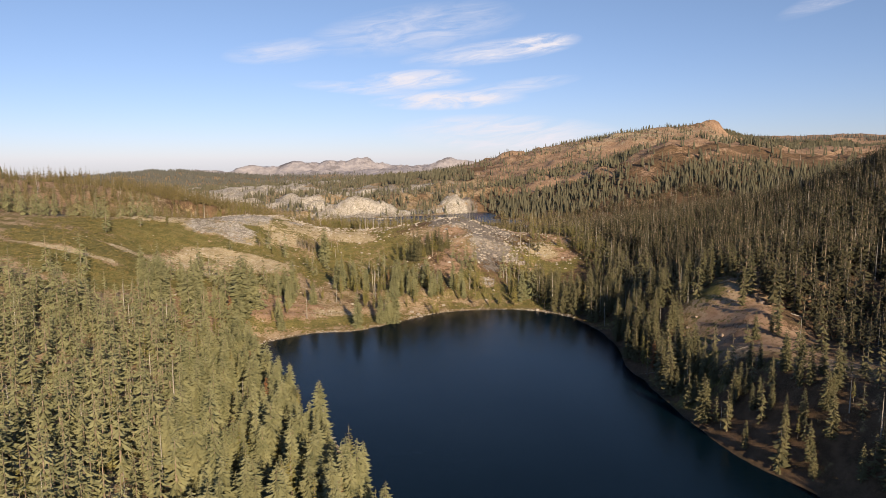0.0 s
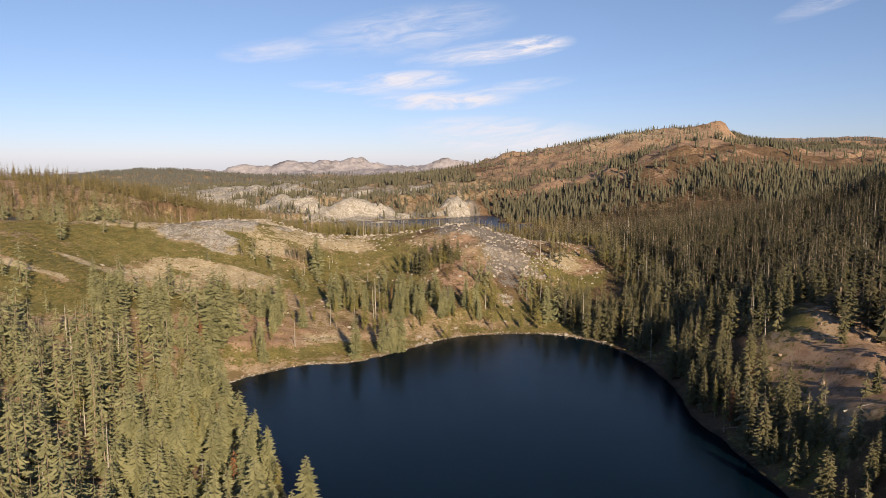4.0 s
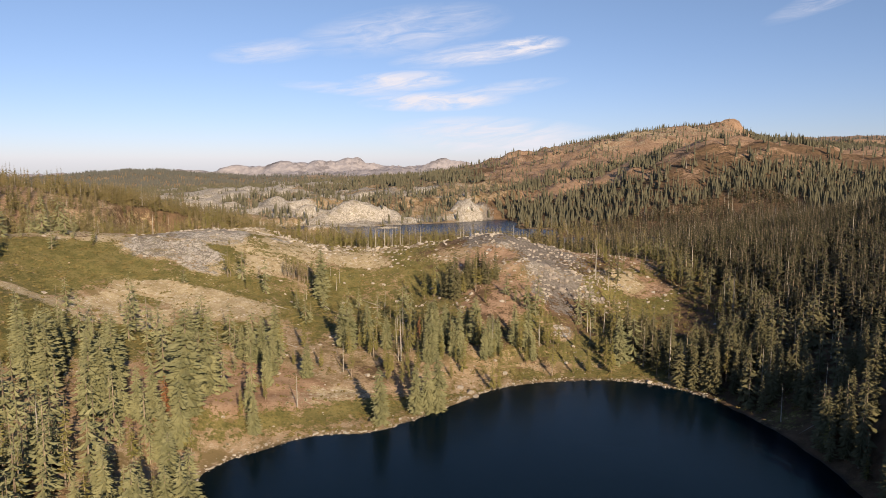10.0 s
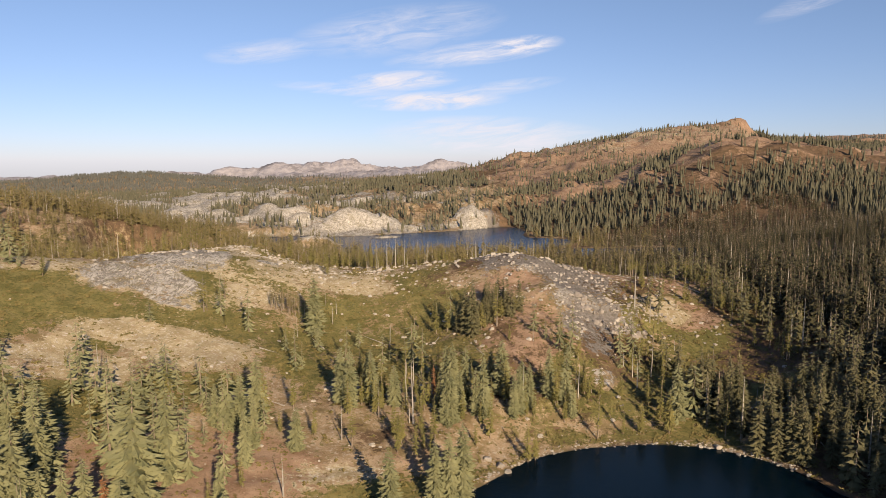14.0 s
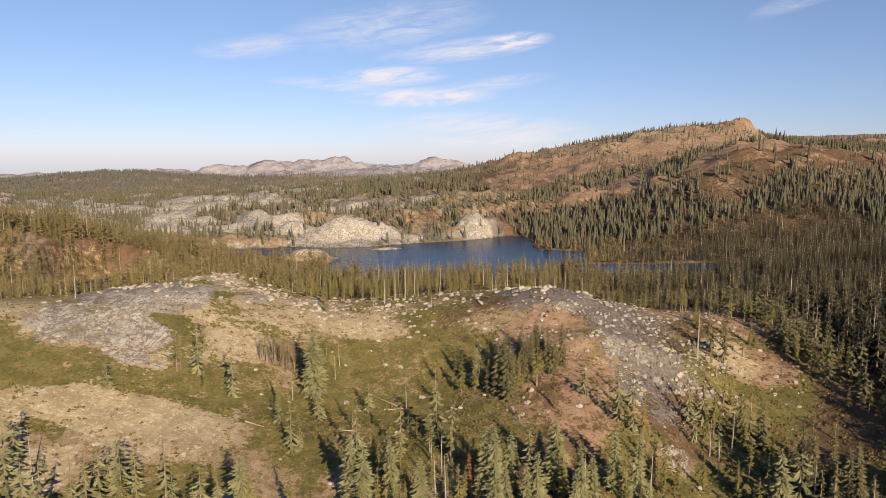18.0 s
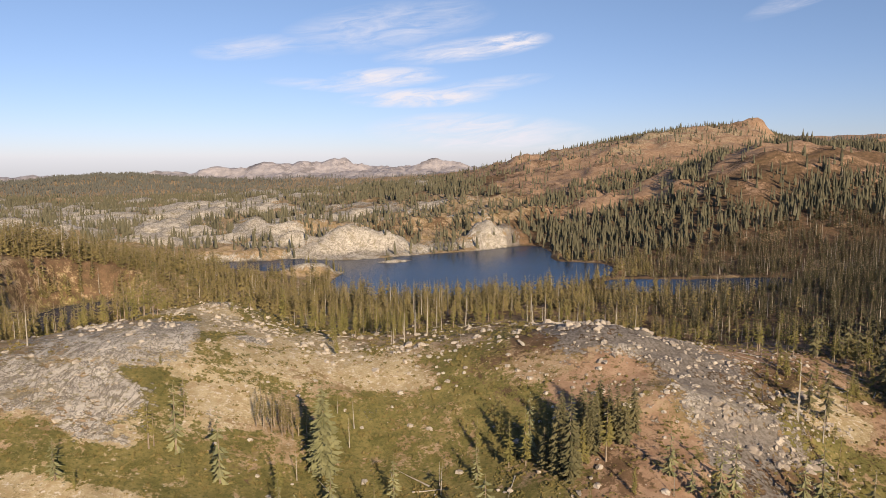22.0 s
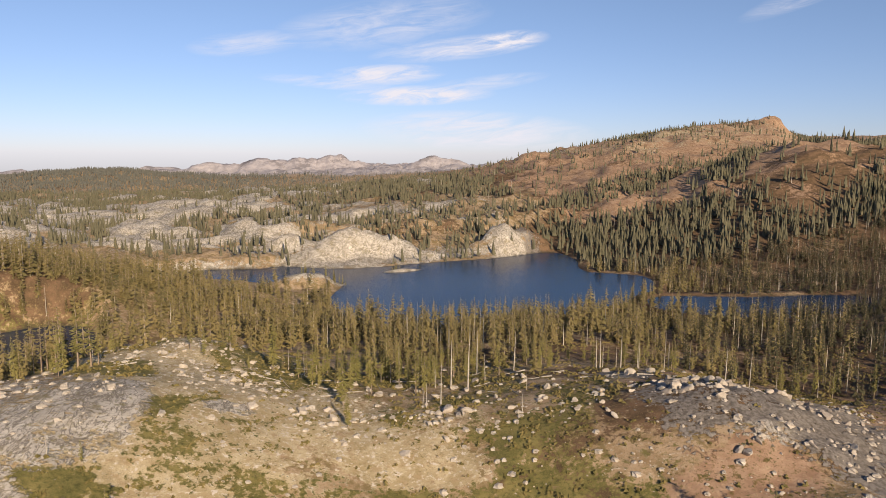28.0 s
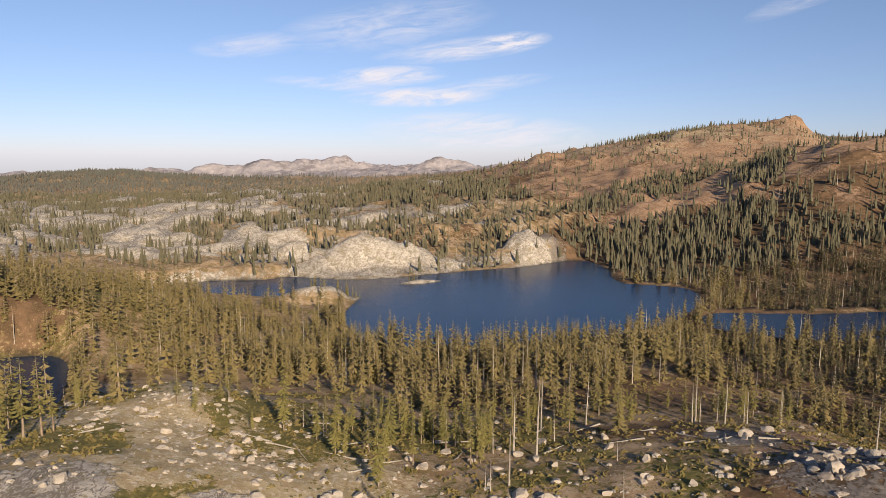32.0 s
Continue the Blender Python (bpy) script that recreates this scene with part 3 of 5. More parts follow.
def scrub_shade_cover(x, y):
    """Dark brown brush and forest floor, with the shade under dense woods painted in."""
    s = 0.14 + 0.7 * fbm(x, y, 26, 4, 93) - 0.5 * sstep(y, 3300, 3700) - 0.5 * flats(x, y) * sstep(whaleback(x, y), 0.06, 0.14) + 0.2 * bump_at(x, y, -150, 1062, 46, 18) + 0.55 * bump_at(x, y, 30, 1150, 170, 80) + 0.25 * bump_at(x, y, 160, 270, 30, 60)
    s = s + 0.2 * sstep(x, -10, 40) * sstep(y, 470, 500) * sstep(700 - y, 0, 30) + 0.1 * bump_at(x, y, -20, 520, 70, 50) + 0.25 * bump_at(x, y, 50, 512, 34, 24) + 0.3 * bump_at(x, y, 58, 588, 50, 40)
    # forest floor: brown litter, deepened in colour for the shade of the trees
    woods = np.maximum(sstep(x, 95, 110) * sstep(480 - y, 0, 30), sstep(x, 100, 150) * np.maximum(sstep(y, 470, 500) * sstep(530 - y, 0, 20), sstep(y, 630, 660))) * sstep(1230 - y, 0, 60) * (1 - np.clip(1.6 * bump_at(x, y, 148, 283, 22, 56), 0, 1))
    woods = np.maximum(woods, sstep(y, 660, 690) * sstep(930 - y, 0, 40) * sstep(x, -60, -20))
    woods = np.maximum(woods, 0.5 * sstep(-x, 330, 420) * sstep(y, 1500, 1750) * sstep(3600 - y, 0, 200))
    woods = np.maximum(woods, 0.9 * bump_at(x, y, 30, 1560, 210, 330))
    woods = np.maximum(woods, 0.7 * np.maximum(bump_at(x, y, 310, 1350, 230, 42, 38), bump_at(x, y, 540, 1430, 300, 44, 53)))
    s = s + 0.6 * woods - 0.5 * bump_at(x, y, -100, 610, 70, 70) - 0.3 * bump_at(x, y, -60, 412, 60, 20) - 0.4 * bump_at(x, y, -190, 460, 90, 80)
    s = s + 0.45 * bump_at(x, y, -215, 785, 70, 40)
    s = s - 0.6 * np.maximum(patch(GRAVEL, x, y), np.maximum(patch(SHRUBS, x, y), 0.25 * patch(RUSTY, x, y))) + (0.4 * sstep(x, 20, 45) - 0.15) * patch(SLABS, x, y)
    return s - 0.4 * sstep(y, 1000, 1060) * sstep(-x, -150, -100) * sstep(3300 - y, 0, 200) * (1 - np.clip(woods, 0, 1))


def dry_cover(x, y):
    """Pale gravel and bleached grass."""
    pale = 0.10 + 0.4 * fbm(x, y, 34, 4, 77)
    for cx, cy, ra, rb, turn, h in ((-100, 645, 40, 46, 0, 1.0), (-95, 590, 30, 40, 0, 0.4), (-25, 612, 44, 16, 0, 0.35), (-110, 575, 54, 40, 0, 0.55), (620, 1900, 380, 220, 0, 0.42), (-108, 505, 44, 22, 10, 0.45), (-8, 604, 46, 14, 0, 0.2), (95, 560, 20, 14, -10, 0.3), (-215, 545, 66, 16, 0, 0.9), (-196, 424, 34, 4, 0, 1.2), (-150, 480, 42, 6, 50, 1.1), (-137, 472, 12, 9, 0, 0.8), (-92, 492, 14, 12, 0, 0.8), (-125, 507, 32, 11, 0, 0.8), (-40, 420, 26, 8, 15, 0.3)):
        pale = pale + h * bump_at(x, y, cx, cy, ra, rb, turn)
    pale = pale - 0.75 * sstep(x, 35, 75) * sstep(y, 440, 480) * sstep(720 - y, 0, 30)
    w = patch(GRAVEL, x, y)
    return pale + w * (0.8 + 0.3 * fbm(x, y, 9, 3, 78) - pale)


def mesh_from(name, verts, faces, mats, mat_index=None, smooth=False):
    """faces: an (n, 3) or (n, 4) array."""
    me = bpy.data.meshes.new(name)
    k = faces.shape[1]
    me.vertices.add(len(verts))
    me.vertices.foreach_set("co", np.ascontiguousarray(verts, np.float32).ravel())
    me.loops.add(faces.size)
    me.loops.foreach_set("vertex_index", np.ascontiguousarray(faces, np.int32).ravel())
    me.polygons.add(len(faces))
    me.polygons.foreach_set("loop_start", np.arange(0, faces.size, k, dtype=np.int32))
    if mat_index is not None:
        me.polygons.foreach_set("material_index", np.ascontiguousarray(mat_index, np.int32))
    me.polygons.foreach_set("use_smooth", np.full(len(faces), smooth))
    me.update(calc_edges=True)
    for m in mats:
        me.materials.append(m)
    return me


gx = axis_lines(-285, 285, 3.0, (-1150, 1150), 1.05, 15.0)
gx = np.r_[axis_lines(-20, -10, 15.0, (-2050, -20), 1.06, 60.0)[:-2] - 1150, gx, axis_lines(10, 20, 15.0, (10, 2050), 1.06, 60.0)[2:] + 1150]
gy = axis_lines(160, 710, 2.8, (-600, 1150), 1.012, 5.0)
gy = np.r_[gy, axis_lines(1160, 1170, 5.0, (1160, 2200), 1.02, 17.0)[:-1], axis_lines(2215, 2230, 17.0, (2215, 4750), 1.04, 38.0)[1:]]
GX, GY = np.meshgrid(gx, gy)
GZ = ground_height(GX.ravel(), GY.ravel())
verts = np.stack([GX.ravel(), GY.ravel(), GZ], 1)
nx, ny = len(gx), len(gy)
idx = np.arange(nx * ny).reshape(ny, nx)
quads = np.stack([idx[:-1, :-1], idx[:-1, 1:], idx[1:, 1:], idx[1:, :-1]], -1).reshape(-1, 4)
ground_mesh = mesh_from("ground", verts, quads, [M_GROUND], smooth=True)
c_rock, c_green, c_rust = cover(GX.ravel(), GY.ravel(), GZ)
c_wet = np.zeros(nx * ny)
for lev, poly in LAKES.values():
    near = (GX.ravel() > poly[:, 0].min() - 20) & (GX.ravel() < poly[:, 0].max() + 20) & (GY.ravel() > poly[:, 1].min() - 20) & (GY.ravel() < poly[:, 1].max() + 20)
    if lev > 11 and lev < 12:
        c_rock[near] += 0.3 * sstep(lev + 9 - GZ[near], 0, 4) * sstep(GY.ravel()[near], 930, 1000) * sstep(150 - GX.ravel()[near], 0, 20)
    c_wet[near] = np.maximum(c_wet[near], sstep(lev + 0.35 - GZ[near], 0, 0.5))
for att, cols in (("cover", (c_rock, c_green, c_rust)), ("cover2", (c_wet, dry_cover(GX.ravel(), GY.ravel()), scrub_shade_cover(GX.ravel(), GY.ravel())))):
    ca = ground_mesh.color_attributes.new(att, "FLOAT_COLOR", "POINT")
    ca.data.foreach_set("color", np.stack([*cols, np.ones(nx * ny)], 1).astype(np.float32).ravel())
ground = tagged(new("ground", ground_mesh), "mountain ground of dry grass, shrubs, rusty soil and granite", "ground", kind="structure")

for nm, (lev, poly) in LAKES.items():
    along = np.roll(poly, -1, 0) - np.roll(poly, 1, 0)
    side = np.stack([along[:, 1], -along[:, 0]], 1) / (np.linalg.norm(along, axis=1)[:, None] + 1e-9)
    turned = np.sum(poly[:, 0] * np.roll(poly[:, 1], -1) - np.roll(poly[:, 0], -1) * poly[:, 1])
    wide = poly + side * (3.0 if turned > 0 else -3.0)
    bm = bmesh.new()
    bm.faces.new([bm.verts.new((a, b, lev)) for a, b in (wide if turned > 0 else wide[::-1])])
    bmesh.ops.triangulate(bm, faces=bm.faces[:])
    me = bpy.data.meshes.new("water")
    bm.to_mesh(me)
    bm.free()
    me.materials.append(M_WATER if nm == "near_lake" else M_SKYTINTWATER)
    tagged(new("water_" + nm, me), "deep blue mountain lake with a rippled surface", "lake", kind="structure")



def stand_z(x, y):
    """The built ground's height under a spot or an array of spots."""
    x, y = np.atleast_1d(np.asarray(x, float)), np.atleast_1d(np.asarray(y, float))
    i, j = np.clip(np.searchsorted(gx, x) - 1, 0, nx - 2), np.clip(np.searchsorted(gy, y) - 1, 0, ny - 2)
    u, v = np.clip((x - gx[i]) / (gx[i + 1] - gx[i]), 0, 1), np.clip((y - gy[j]) / (gy[j + 1] - gy[j]), 0, 1)
    Z = GZ.reshape(ny, nx)
    return (Z[j, i] * (1 - u) + Z[j, i + 1] * u) * (1 - v) + (Z[j + 1, i] * (1 - u) + Z[j + 1, i + 1] * u) * v


# ---- trees ----
def crown_shape(rng, tall, base, radius, levels, around, twigs, droop=0.35, thin=0.0, blunt=0.75):
    """Whorls of drooping boughs: each a folded blade with side twigs. Returns vertices and triangles."""
    V, F = [], []

    def tri(*pts):
        n = len(V)
        V.extend(pts)
        F.append((n, n + 1, n + 2))

    for k in range(levels):
        h = k / (levels - 1)
        z = base + (tall * 0.985 - base) * h
        r0 = radius * ((1 - h) ** blunt) * (0.55 + 0.45 * min(1, h * 5 + 0.3)) + 0.22
        n = max(3, round(around * (0.55 + 0.45 * (1 - h))))
        spin = rng.uniform(0, 6.28)
        for j in range(n):
            if rng.random() < thin:
                continue
            a = spin + 6.283 * (j + rng.uniform(-0.3, 0.3)) / n
            r = r0 * rng.uniform(0.5, 1.12)
            dz = -droop * r * rng.uniform(0.5, 1.3) + 0.25 * r * h
            zz = z + rng.uniform(-1.1, 1.1) * (tall - base) / levels
            ca, sa = math.cos(a), math.sin(a)
            w = r * (rng.uniform(0.28, 0.42) if twigs <= 0 else rng.uniform(0.15, 0.25)) + 0.07
            m = r * rng.uniform(0.5, 0.68)
            root, tip = (0.04 * ca, 0.04 * sa, zz + 0.1), (r * ca, r * sa, zz + dz)
            lf = (m * ca - w * sa, m * sa + w * ca, zz + dz * 0.75 - w * 0.45)
            rt = (m * ca + w * sa, m * sa - w * ca, zz + dz * 0.75 - w * 0.45)
            mid = (m * ca, m * sa, zz + dz * 0.45)
            if twigs < 0:
                tri(lf, rt, tip) if rng.random() < 0.5 else tri(root, lf, tip)
                continue
            if twigs == 0:
                tri(root, mid, lf) if rng.random() < 0.3 else tri(root, tip, lf)
                tri(root, rt, tip)
                continue
            tri(root, tip, lf)
            tri(root, rt, tip)
            for q in range(twigs):
                f = rng.uniform(0.25, 0.95)
                s = rng.choice((-1, 1))
                b = a + s * rng.uniform(0.5, 1.1)
                ln = r * rng.uniform(0.25, 0.45) * (1.15 - f * 0.5)
                ox, oy, oz = f * r * ca, f * r * sa, zz + dz * f
                ex, ey = ox + ln * math.cos(b), oy + ln * math.sin(b)
                ww = ln * 0.32
                tri((ox, oy, oz), (ex, ey, oz - ln * rng.uniform(0.1, 0.6)), (ox + ln * 0.5 * math.cos(b) - ww * math.sin(b), oy + ln * 0.5 * math.sin(b) + ww * math.cos(b), oz - ln * 0.35))
    return np.array(V, float), np.array(F, np.int32)


def trunk_shape(rng, tall, r0, sides=6, bends=5, lean=0.012):
    V, F = [], []
    ox = oy = 0.0
    for k in range(bends + 1):
        h = k / bends
        r = r0 * (1 - h) ** 0.85 + 0.015 + (0.25 * r0 if k == 0 else 0)
        for j in range(sides):
            a = 6.2832 * j / sides
            V.append((ox + r * math.cos(a), oy + r * math.sin(a), tall * h - (0.8 if k == 0 else 0)))
        ox += rng.uniform(-lean, lean) * tall
        oy += rng.uniform(-lean, lean) * tall
    for k in range(bends):
        for j in range(sides):
            a, b = k * sides + j, k * sides + (j + 1) % sides
            F += [(a, b, b + sides), (a, b + sides, a + sides)]
    return np.array(V, float), np.array(F, np.int32)


def stub_shape(rng, tall, r0, count, lo=0.3, reach=1.4):
    """Bare broken branches of a dead tree, as slim three-sided spikes."""
    V, F = [], []
    for _ in range(count):
        h = rng.uniform(lo, 0.97)
        a, ln = rng.uniform(0, 6.28), reach * rng.uniform(0.35, 1.0) * (1.15 - h * 0.8)
        ca, sa, z = math.cos(a), math.sin(a), tall * h
        w, n = 0.05 + 0.02 * ln, len(V)
        tip = (ca * ln, sa * ln, z + ln * rng.uniform(-0.45, 0.25))
        V += [(-sa * w, ca * w, z), (sa * w, -ca * w, z), (0, 0, z + 1.6 * w), tip]
        F += [(n, n + 1, n + 3), (n + 1, n + 2, n + 3), (n + 2, n, n + 3)]
    return np.array(V, float), np.array(F, np.int32)


R = random.Random(7)
KINDS = {}
for kind, count, spec in (
    ("fir", 5, dict(tall=1, base=0.07, radius=0.185, levels=38, around=11, twigs=5, droop=0.42, thin=0.05, blunt=0.52)),
    ("spruce", 4, dict(tall=1, base=0.08, radius=0.155, levels=34, around=9, twigs=5, droop=0.45, thin=0.07, blunt=0.55)),
    ("pine", 4, dict(tall=1, base=0.30, radius=0.11, levels=18, around=7, twigs=4, droop=0.25, thin=0.22, blunt=0.55)),
    ("pole", 4, dict(tall=1, base=0.32, radius=0.085, levels=15, around=6, twigs=4, droop=0.3, thin=0.2, blunt=0.45)),
    ("slim", 4, dict(tall=1, base=0.16, radius=0.115, levels=28, around=7, twigs=5, droop=0.45, thin=0.12, blunt=0.6)),
):
    KINDS[kind] = []
    for i in range(count):
        rr = random.Random(f"{kind}{i}")
        T = 22.0
        sp = {**spec, "tall": T, "base": spec["base"] * T, "radius": spec["radius"] * T * rr.uniform(0.85, 1.15)}
        cv, cf = crown_shape(rr, **sp)
        tv, tf = trunk_shape(rr, T * 0.98, {"fir": 0.36, "spruce": 0.34, "pine": 0.32, "slim": 0.22, "pole": 0.27}[kind], lean=0.004)
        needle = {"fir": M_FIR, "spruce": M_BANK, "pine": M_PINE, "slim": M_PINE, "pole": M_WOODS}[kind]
        KINDS[kind].append((mesh_from("trunk", tv, tf, [M_BARK], smooth=True), mesh_from("crown", cv, cf, [needle]), mesh_from("dead_crown", cv, cf, [M_BROWN])))
KINDS["snag"] = []
for i in range(6):
    rr = random.Random(f"snag{i}")
    T = 16.0
    tv, tf = trunk_shape(rr, T, 0.27, lean=0.006)
    KINDS["snag"].append((mesh_from("trunk", tv, tf, [M_SNAG], smooth=True), mesh_from("bare_crown", *stub_shape(rr, T, 0.25, 34 if i % 2 else 16, 0.25), [M_SNAG])))

LABELS = {"spruce": ("spruce_tree", "dark green spruce with dense short boughs", "tree"), "fir": ("fir_tree", "tall dark green fir with dense drooping boughs", "tree"), "pine": ("pine_tree", "green lodgepole pine with a bare lower trunk", "tree"),
          "slim": ("slim_conifer", "slender olive-green conifer with a narrow crown", "tree"), "snag": ("dead_tree", "bare grey dead conifer with broken branch stubs", "tree"),
          "pole": ("tall_pine", "tall slim pine with a bare trunk and a small brownish crown", "tree"),
          "brown": ("brown_conifer", "dying conifer with rust-brown needles", "tree")}


def plant(kind, x, y, tall, rng, sink=0.3, label=""):
    """One tree of its own: an empty at the foot with trunk and crown."""
    z = float(stand_z(x, y)[0])
    name, words, cat = LABELS[kind]
    if kind == "brown":
        tk, _, cr = rng.choice(KINDS["slim"])
        T = 22.0
    elif kind == "snag":
        tk, cr = rng.choice(KINDS["snag"])
        T = 16.0
    else:
        tk, cr, _ = rng.choice(KINDS[kind])
        T = 22.0
    root = tagged(new(name), label or words, cat, group={"fir": "firs round the lake", "spruce": "dark spruces", "pine": "pines on the slopes", "slim": "slim conifers", "snag": "dead trees", "brown": "dying conifers", "pole": "tall bare-trunked pines"}[kind])
    k = tall / T
    w = k * rng.uniform(0.85, 1.2)
    root.matrix_world = Matrix.LocRotScale((x, y, z - sink), Euler((rng.gauss(0, 0.02), rng.gauss(0, 0.02), rng.uniform(0, 6.28))), (w, w, k))
    for nm, me in (("trunk", tk), ("crown", cr)):
        part_ob = new(nm, me)
        part_ob.parent = root
    return root


def lake_gap(x, y):
    d = np.full(np.shape(x), 1e9)
    for lev, poly in LAKES.values():
        d = np.minimum(d, shore_distance(poly, x, y))
    return d


def tree_density(x, y):
    """Trees per square metre by the plan."""
    patch, fine = fbm(x, y, 60, 3, 81), fbm(x, y, 18, 3, 83)
    rock, green, rust = cover(x, y, 0 * x)
    d = 0.004 + 0 * x
    # dense woods on both banks of the near lake
    west = (x < 30) * sstep(395 - y, 0, 60)
    gap = lake_gap(x, y)
    east = sstep(x, 95, 105) * sstep(gap, 0.8, 4) * sstep(640 - y, 0, 60) * np.where(x < 150, sstep(470 - y, 0, 30), 1)
    bluff = np.maximum(bump_at(x, y, 152, 272, 20, 52), 0.2 * bump_at(x, y, 128, 235, 20, 60))
    d = np.maximum(d, 0.046 * np.clip(west, 0, 1))
    d = np.maximum(d, 0.055 * east * (1 - np.clip(2.2 * bluff, 0, 0.97)))
    # belt between the crest and the far lake
    open_top = 28 * bump_at(x, y, 70, 645, 60, 60) * -1 + 60 * sstep(-x, 58, 80) * sstep(x, -190, -150)
    glade = 0.85 * bump_at(x, y, 28, 662, 46, 20)
    belt = (1 - glade) * sstep(y, 650 + open_top, 735 + 0.6 * open_top) * sstep(930 - y, 0, 40) * sstep(x, -330, -260)
    d = np.maximum(d, 0.05 * belt * (0.3 + 0.7 * sstep(fine + 0.4 * patch, -0.45, 0.1)))
    d = np.maximum(d, 0.045 * sstep(x, 470, 490) * (y < 1010))
    d = np.maximum(d, (0.042 + 0.012 * sstep(x, 260, 340)) * sstep(x, 135, 175) * sstep(y, 600, 640) * sstep(1200 - y, 0, 50))
    d = np.maximum(d, 0.04 * sstep(x, 55, 85) * sstep(y + 0.35 * (x - 60), 648, 662) * sstep(930 - y, 0, 40))
    back = np.maximum(bump_at(x, y, -205, 610, 55, 45, 20), bump_at(x, y, -190, 652, 50, 26))
    back = np.maximum(back, bump_at(x, y, -195, 660, 60, 22))
    d = np.maximum(d, 0.05 * np.clip(back * 1.8, 0, 1))
    hill = bump_at(x, y, -980, 3100, 520, 420)
    d = np.maximum(d, 0.07 * bump_at(x, y, -215, 785, 75, 42))
    d = np.maximum(d, 0.018 * sstep(-x, 215, 260) * sstep(y, 480, 520) * sstep(1000 - y, 0, 60))
    # open slope under the crest
    slope = sstep(y, 395, 420) * sstep(655 - y, 0, 20) * sstep(x, -180 - 110 * sstep(520 - y, 0, 15), -160 - 110 * sstep(520 - y, 0, 15)) * sstep(120 - x, 0, 20)
    thick = 0.003 + 0.034 * bump_at(x, y, 40, 463, 85, 13) + 0.034 * bump_at(x, y, -112, 425, 38, 36) + 0.01 * bump_at(x, y, -20, 495, 55, 32) + 0.022 * bump_at(x, y, 105, 480, 30, 25) + 0.03 * sstep(x, 92, 112) * sstep(560 - y, 0, 30)
    thick = thick * (1 - 0.8 * sstep(-x, 120, 150)) * (1 - 0.45 * bump_at(x, y, -50, 450, 50, 60))
    thick = thick * (1 - 0.8 * sstep(-x, 65, 80) * sstep(y, 485, 500))
    thick = thick * (1 - 0.85 * sstep(y, 535, 560)) * (1 - 0.8 * bump_at(x, y, -45, 410, 25, 12))
    d = d * (1 - slope) + slope * thick
    # far country: clumps on the granite flats, dense valley and tongues on the hill
    far = sstep(y, 1010, 1060)
    v = patch + 0.5 * fine
    woods = 0.0007 + 0.02 * sstep(v, 0.08, 0.25)
    fl = flats(x, y)
    woods = woods * (1 - fl) + fl * (0.0012 + 0.03 * sstep(0.145 - whaleback(x, y) + 0.1 * fine, 0.0, 0.06))
    dense = np.clip(bump_at(x, y, 30, 1560, 210, 330) + bump_at(x, y, 10, 1180, 130, 50) + bump_at(x, y, -150, 1135, 60, 26) + 0.55 * sstep(-x, 330, 420) * sstep(y, 1420, 1560) + bump_at(x, y, -155, 1066, 46, 18), 0, 1)
    woods = np.maximum(woods, 0.022 * dense * sstep(v, -0.6, -0.1))
    rim = 1215 - 0.42 * np.maximum(x - 240, 0) + 60 * fbm(x, y, 90, 3, 87)
    valley = sstep(rim - y, -10, 30)
    tongue = np.maximum(bump_at(x, y, 310, 1350, 230, 42, 38), bump_at(x, y, 540, 1430, 300, 44, 53))
    tongue = np.maximum(tongue, 0.8 * bump_at(x, y, 620, 1300, 120, 100))
    edge_trees = np.maximum(bump_at(x, y, 600, 2005, 130, 26), bump_at(x, y, 835, 2005, 30, 14)) + sstep(x, 1010, 1060) * (y > 1700)
    right = 0.0012 + 0.03 * np.maximum(valley, sstep(tongue + 0.35 * fine, 0.3, 0.55)) + 0.03 * np.clip(edge_trees, 0, 1) + 0.004 * sstep(v, 0.15, 0.35)
    right = right * (1 - 0.9 * np.clip(bump_at(x, y, 326, 1225, 34, 24) + bump_at(x, y, 400, 1085, 60, 24) + bump_at(x, y, 480, 1112, 50, 20) + bump_at(x, y, 185, 1236, 40, 14) + 0.8 * bump_at(x, y, 294, 1080, 26, 12), 0, 1))
    east_side = sstep(x, 140, 180)
    woods = woods * (1 - east_side) + right * east_side
    woods = woods * (1 - sstep(y, 2250, 2500))
    d = d * (1 - far) + far * woods
    d = np.maximum(d, 0.05 * hill)
    d = d * (1 - 0.95 * sstep(rock, 0.46, 0.62))
    d = d * (1 - 0.2 * bump_at(x, y, -190, 832, 55, 14) - 0.0)
    d = d * (0.35 + 0.65 * sstep(fine, -0.45, 0.2))
    return np.where(gap > 1.2, d, 0)


def scatter(x0, x1, y0, y1, most, seed, thin=1.0):
    g = np.random.RandomState(seed)
    n = int((x1 - x0) * (y1 - y0) * most)
    x, y = g.uniform(x0, x1, n), g.uniform(y0, y1, n)
    keep = g.uniform(0, 1, n) * most < tree_density(x, y) * thin
    return x[keep], y[keep], g


def in_view(x, y, reach=1.0):
    """The strip of country that the flight looks over."""
    return (y > 90) & (np.abs(x + 0.02 * y - 40) < 130 + 0.80 * np.maximum(y - 60, 0) * reach)


# trees of their own, in the stretch that the flight passes nearest
near_x, near_y, g = scatter(-130, 175, 130, 480, 0.056, 11)
ok = in_view(near_x, near_y)
near_x, near_y = near_x[ok], near_y[ok]
count = {"pole": 0, "spruce": 0, "fir": 0, "pine": 0, "slim": 0, "snag": 0, "brown": 0}
rest = []
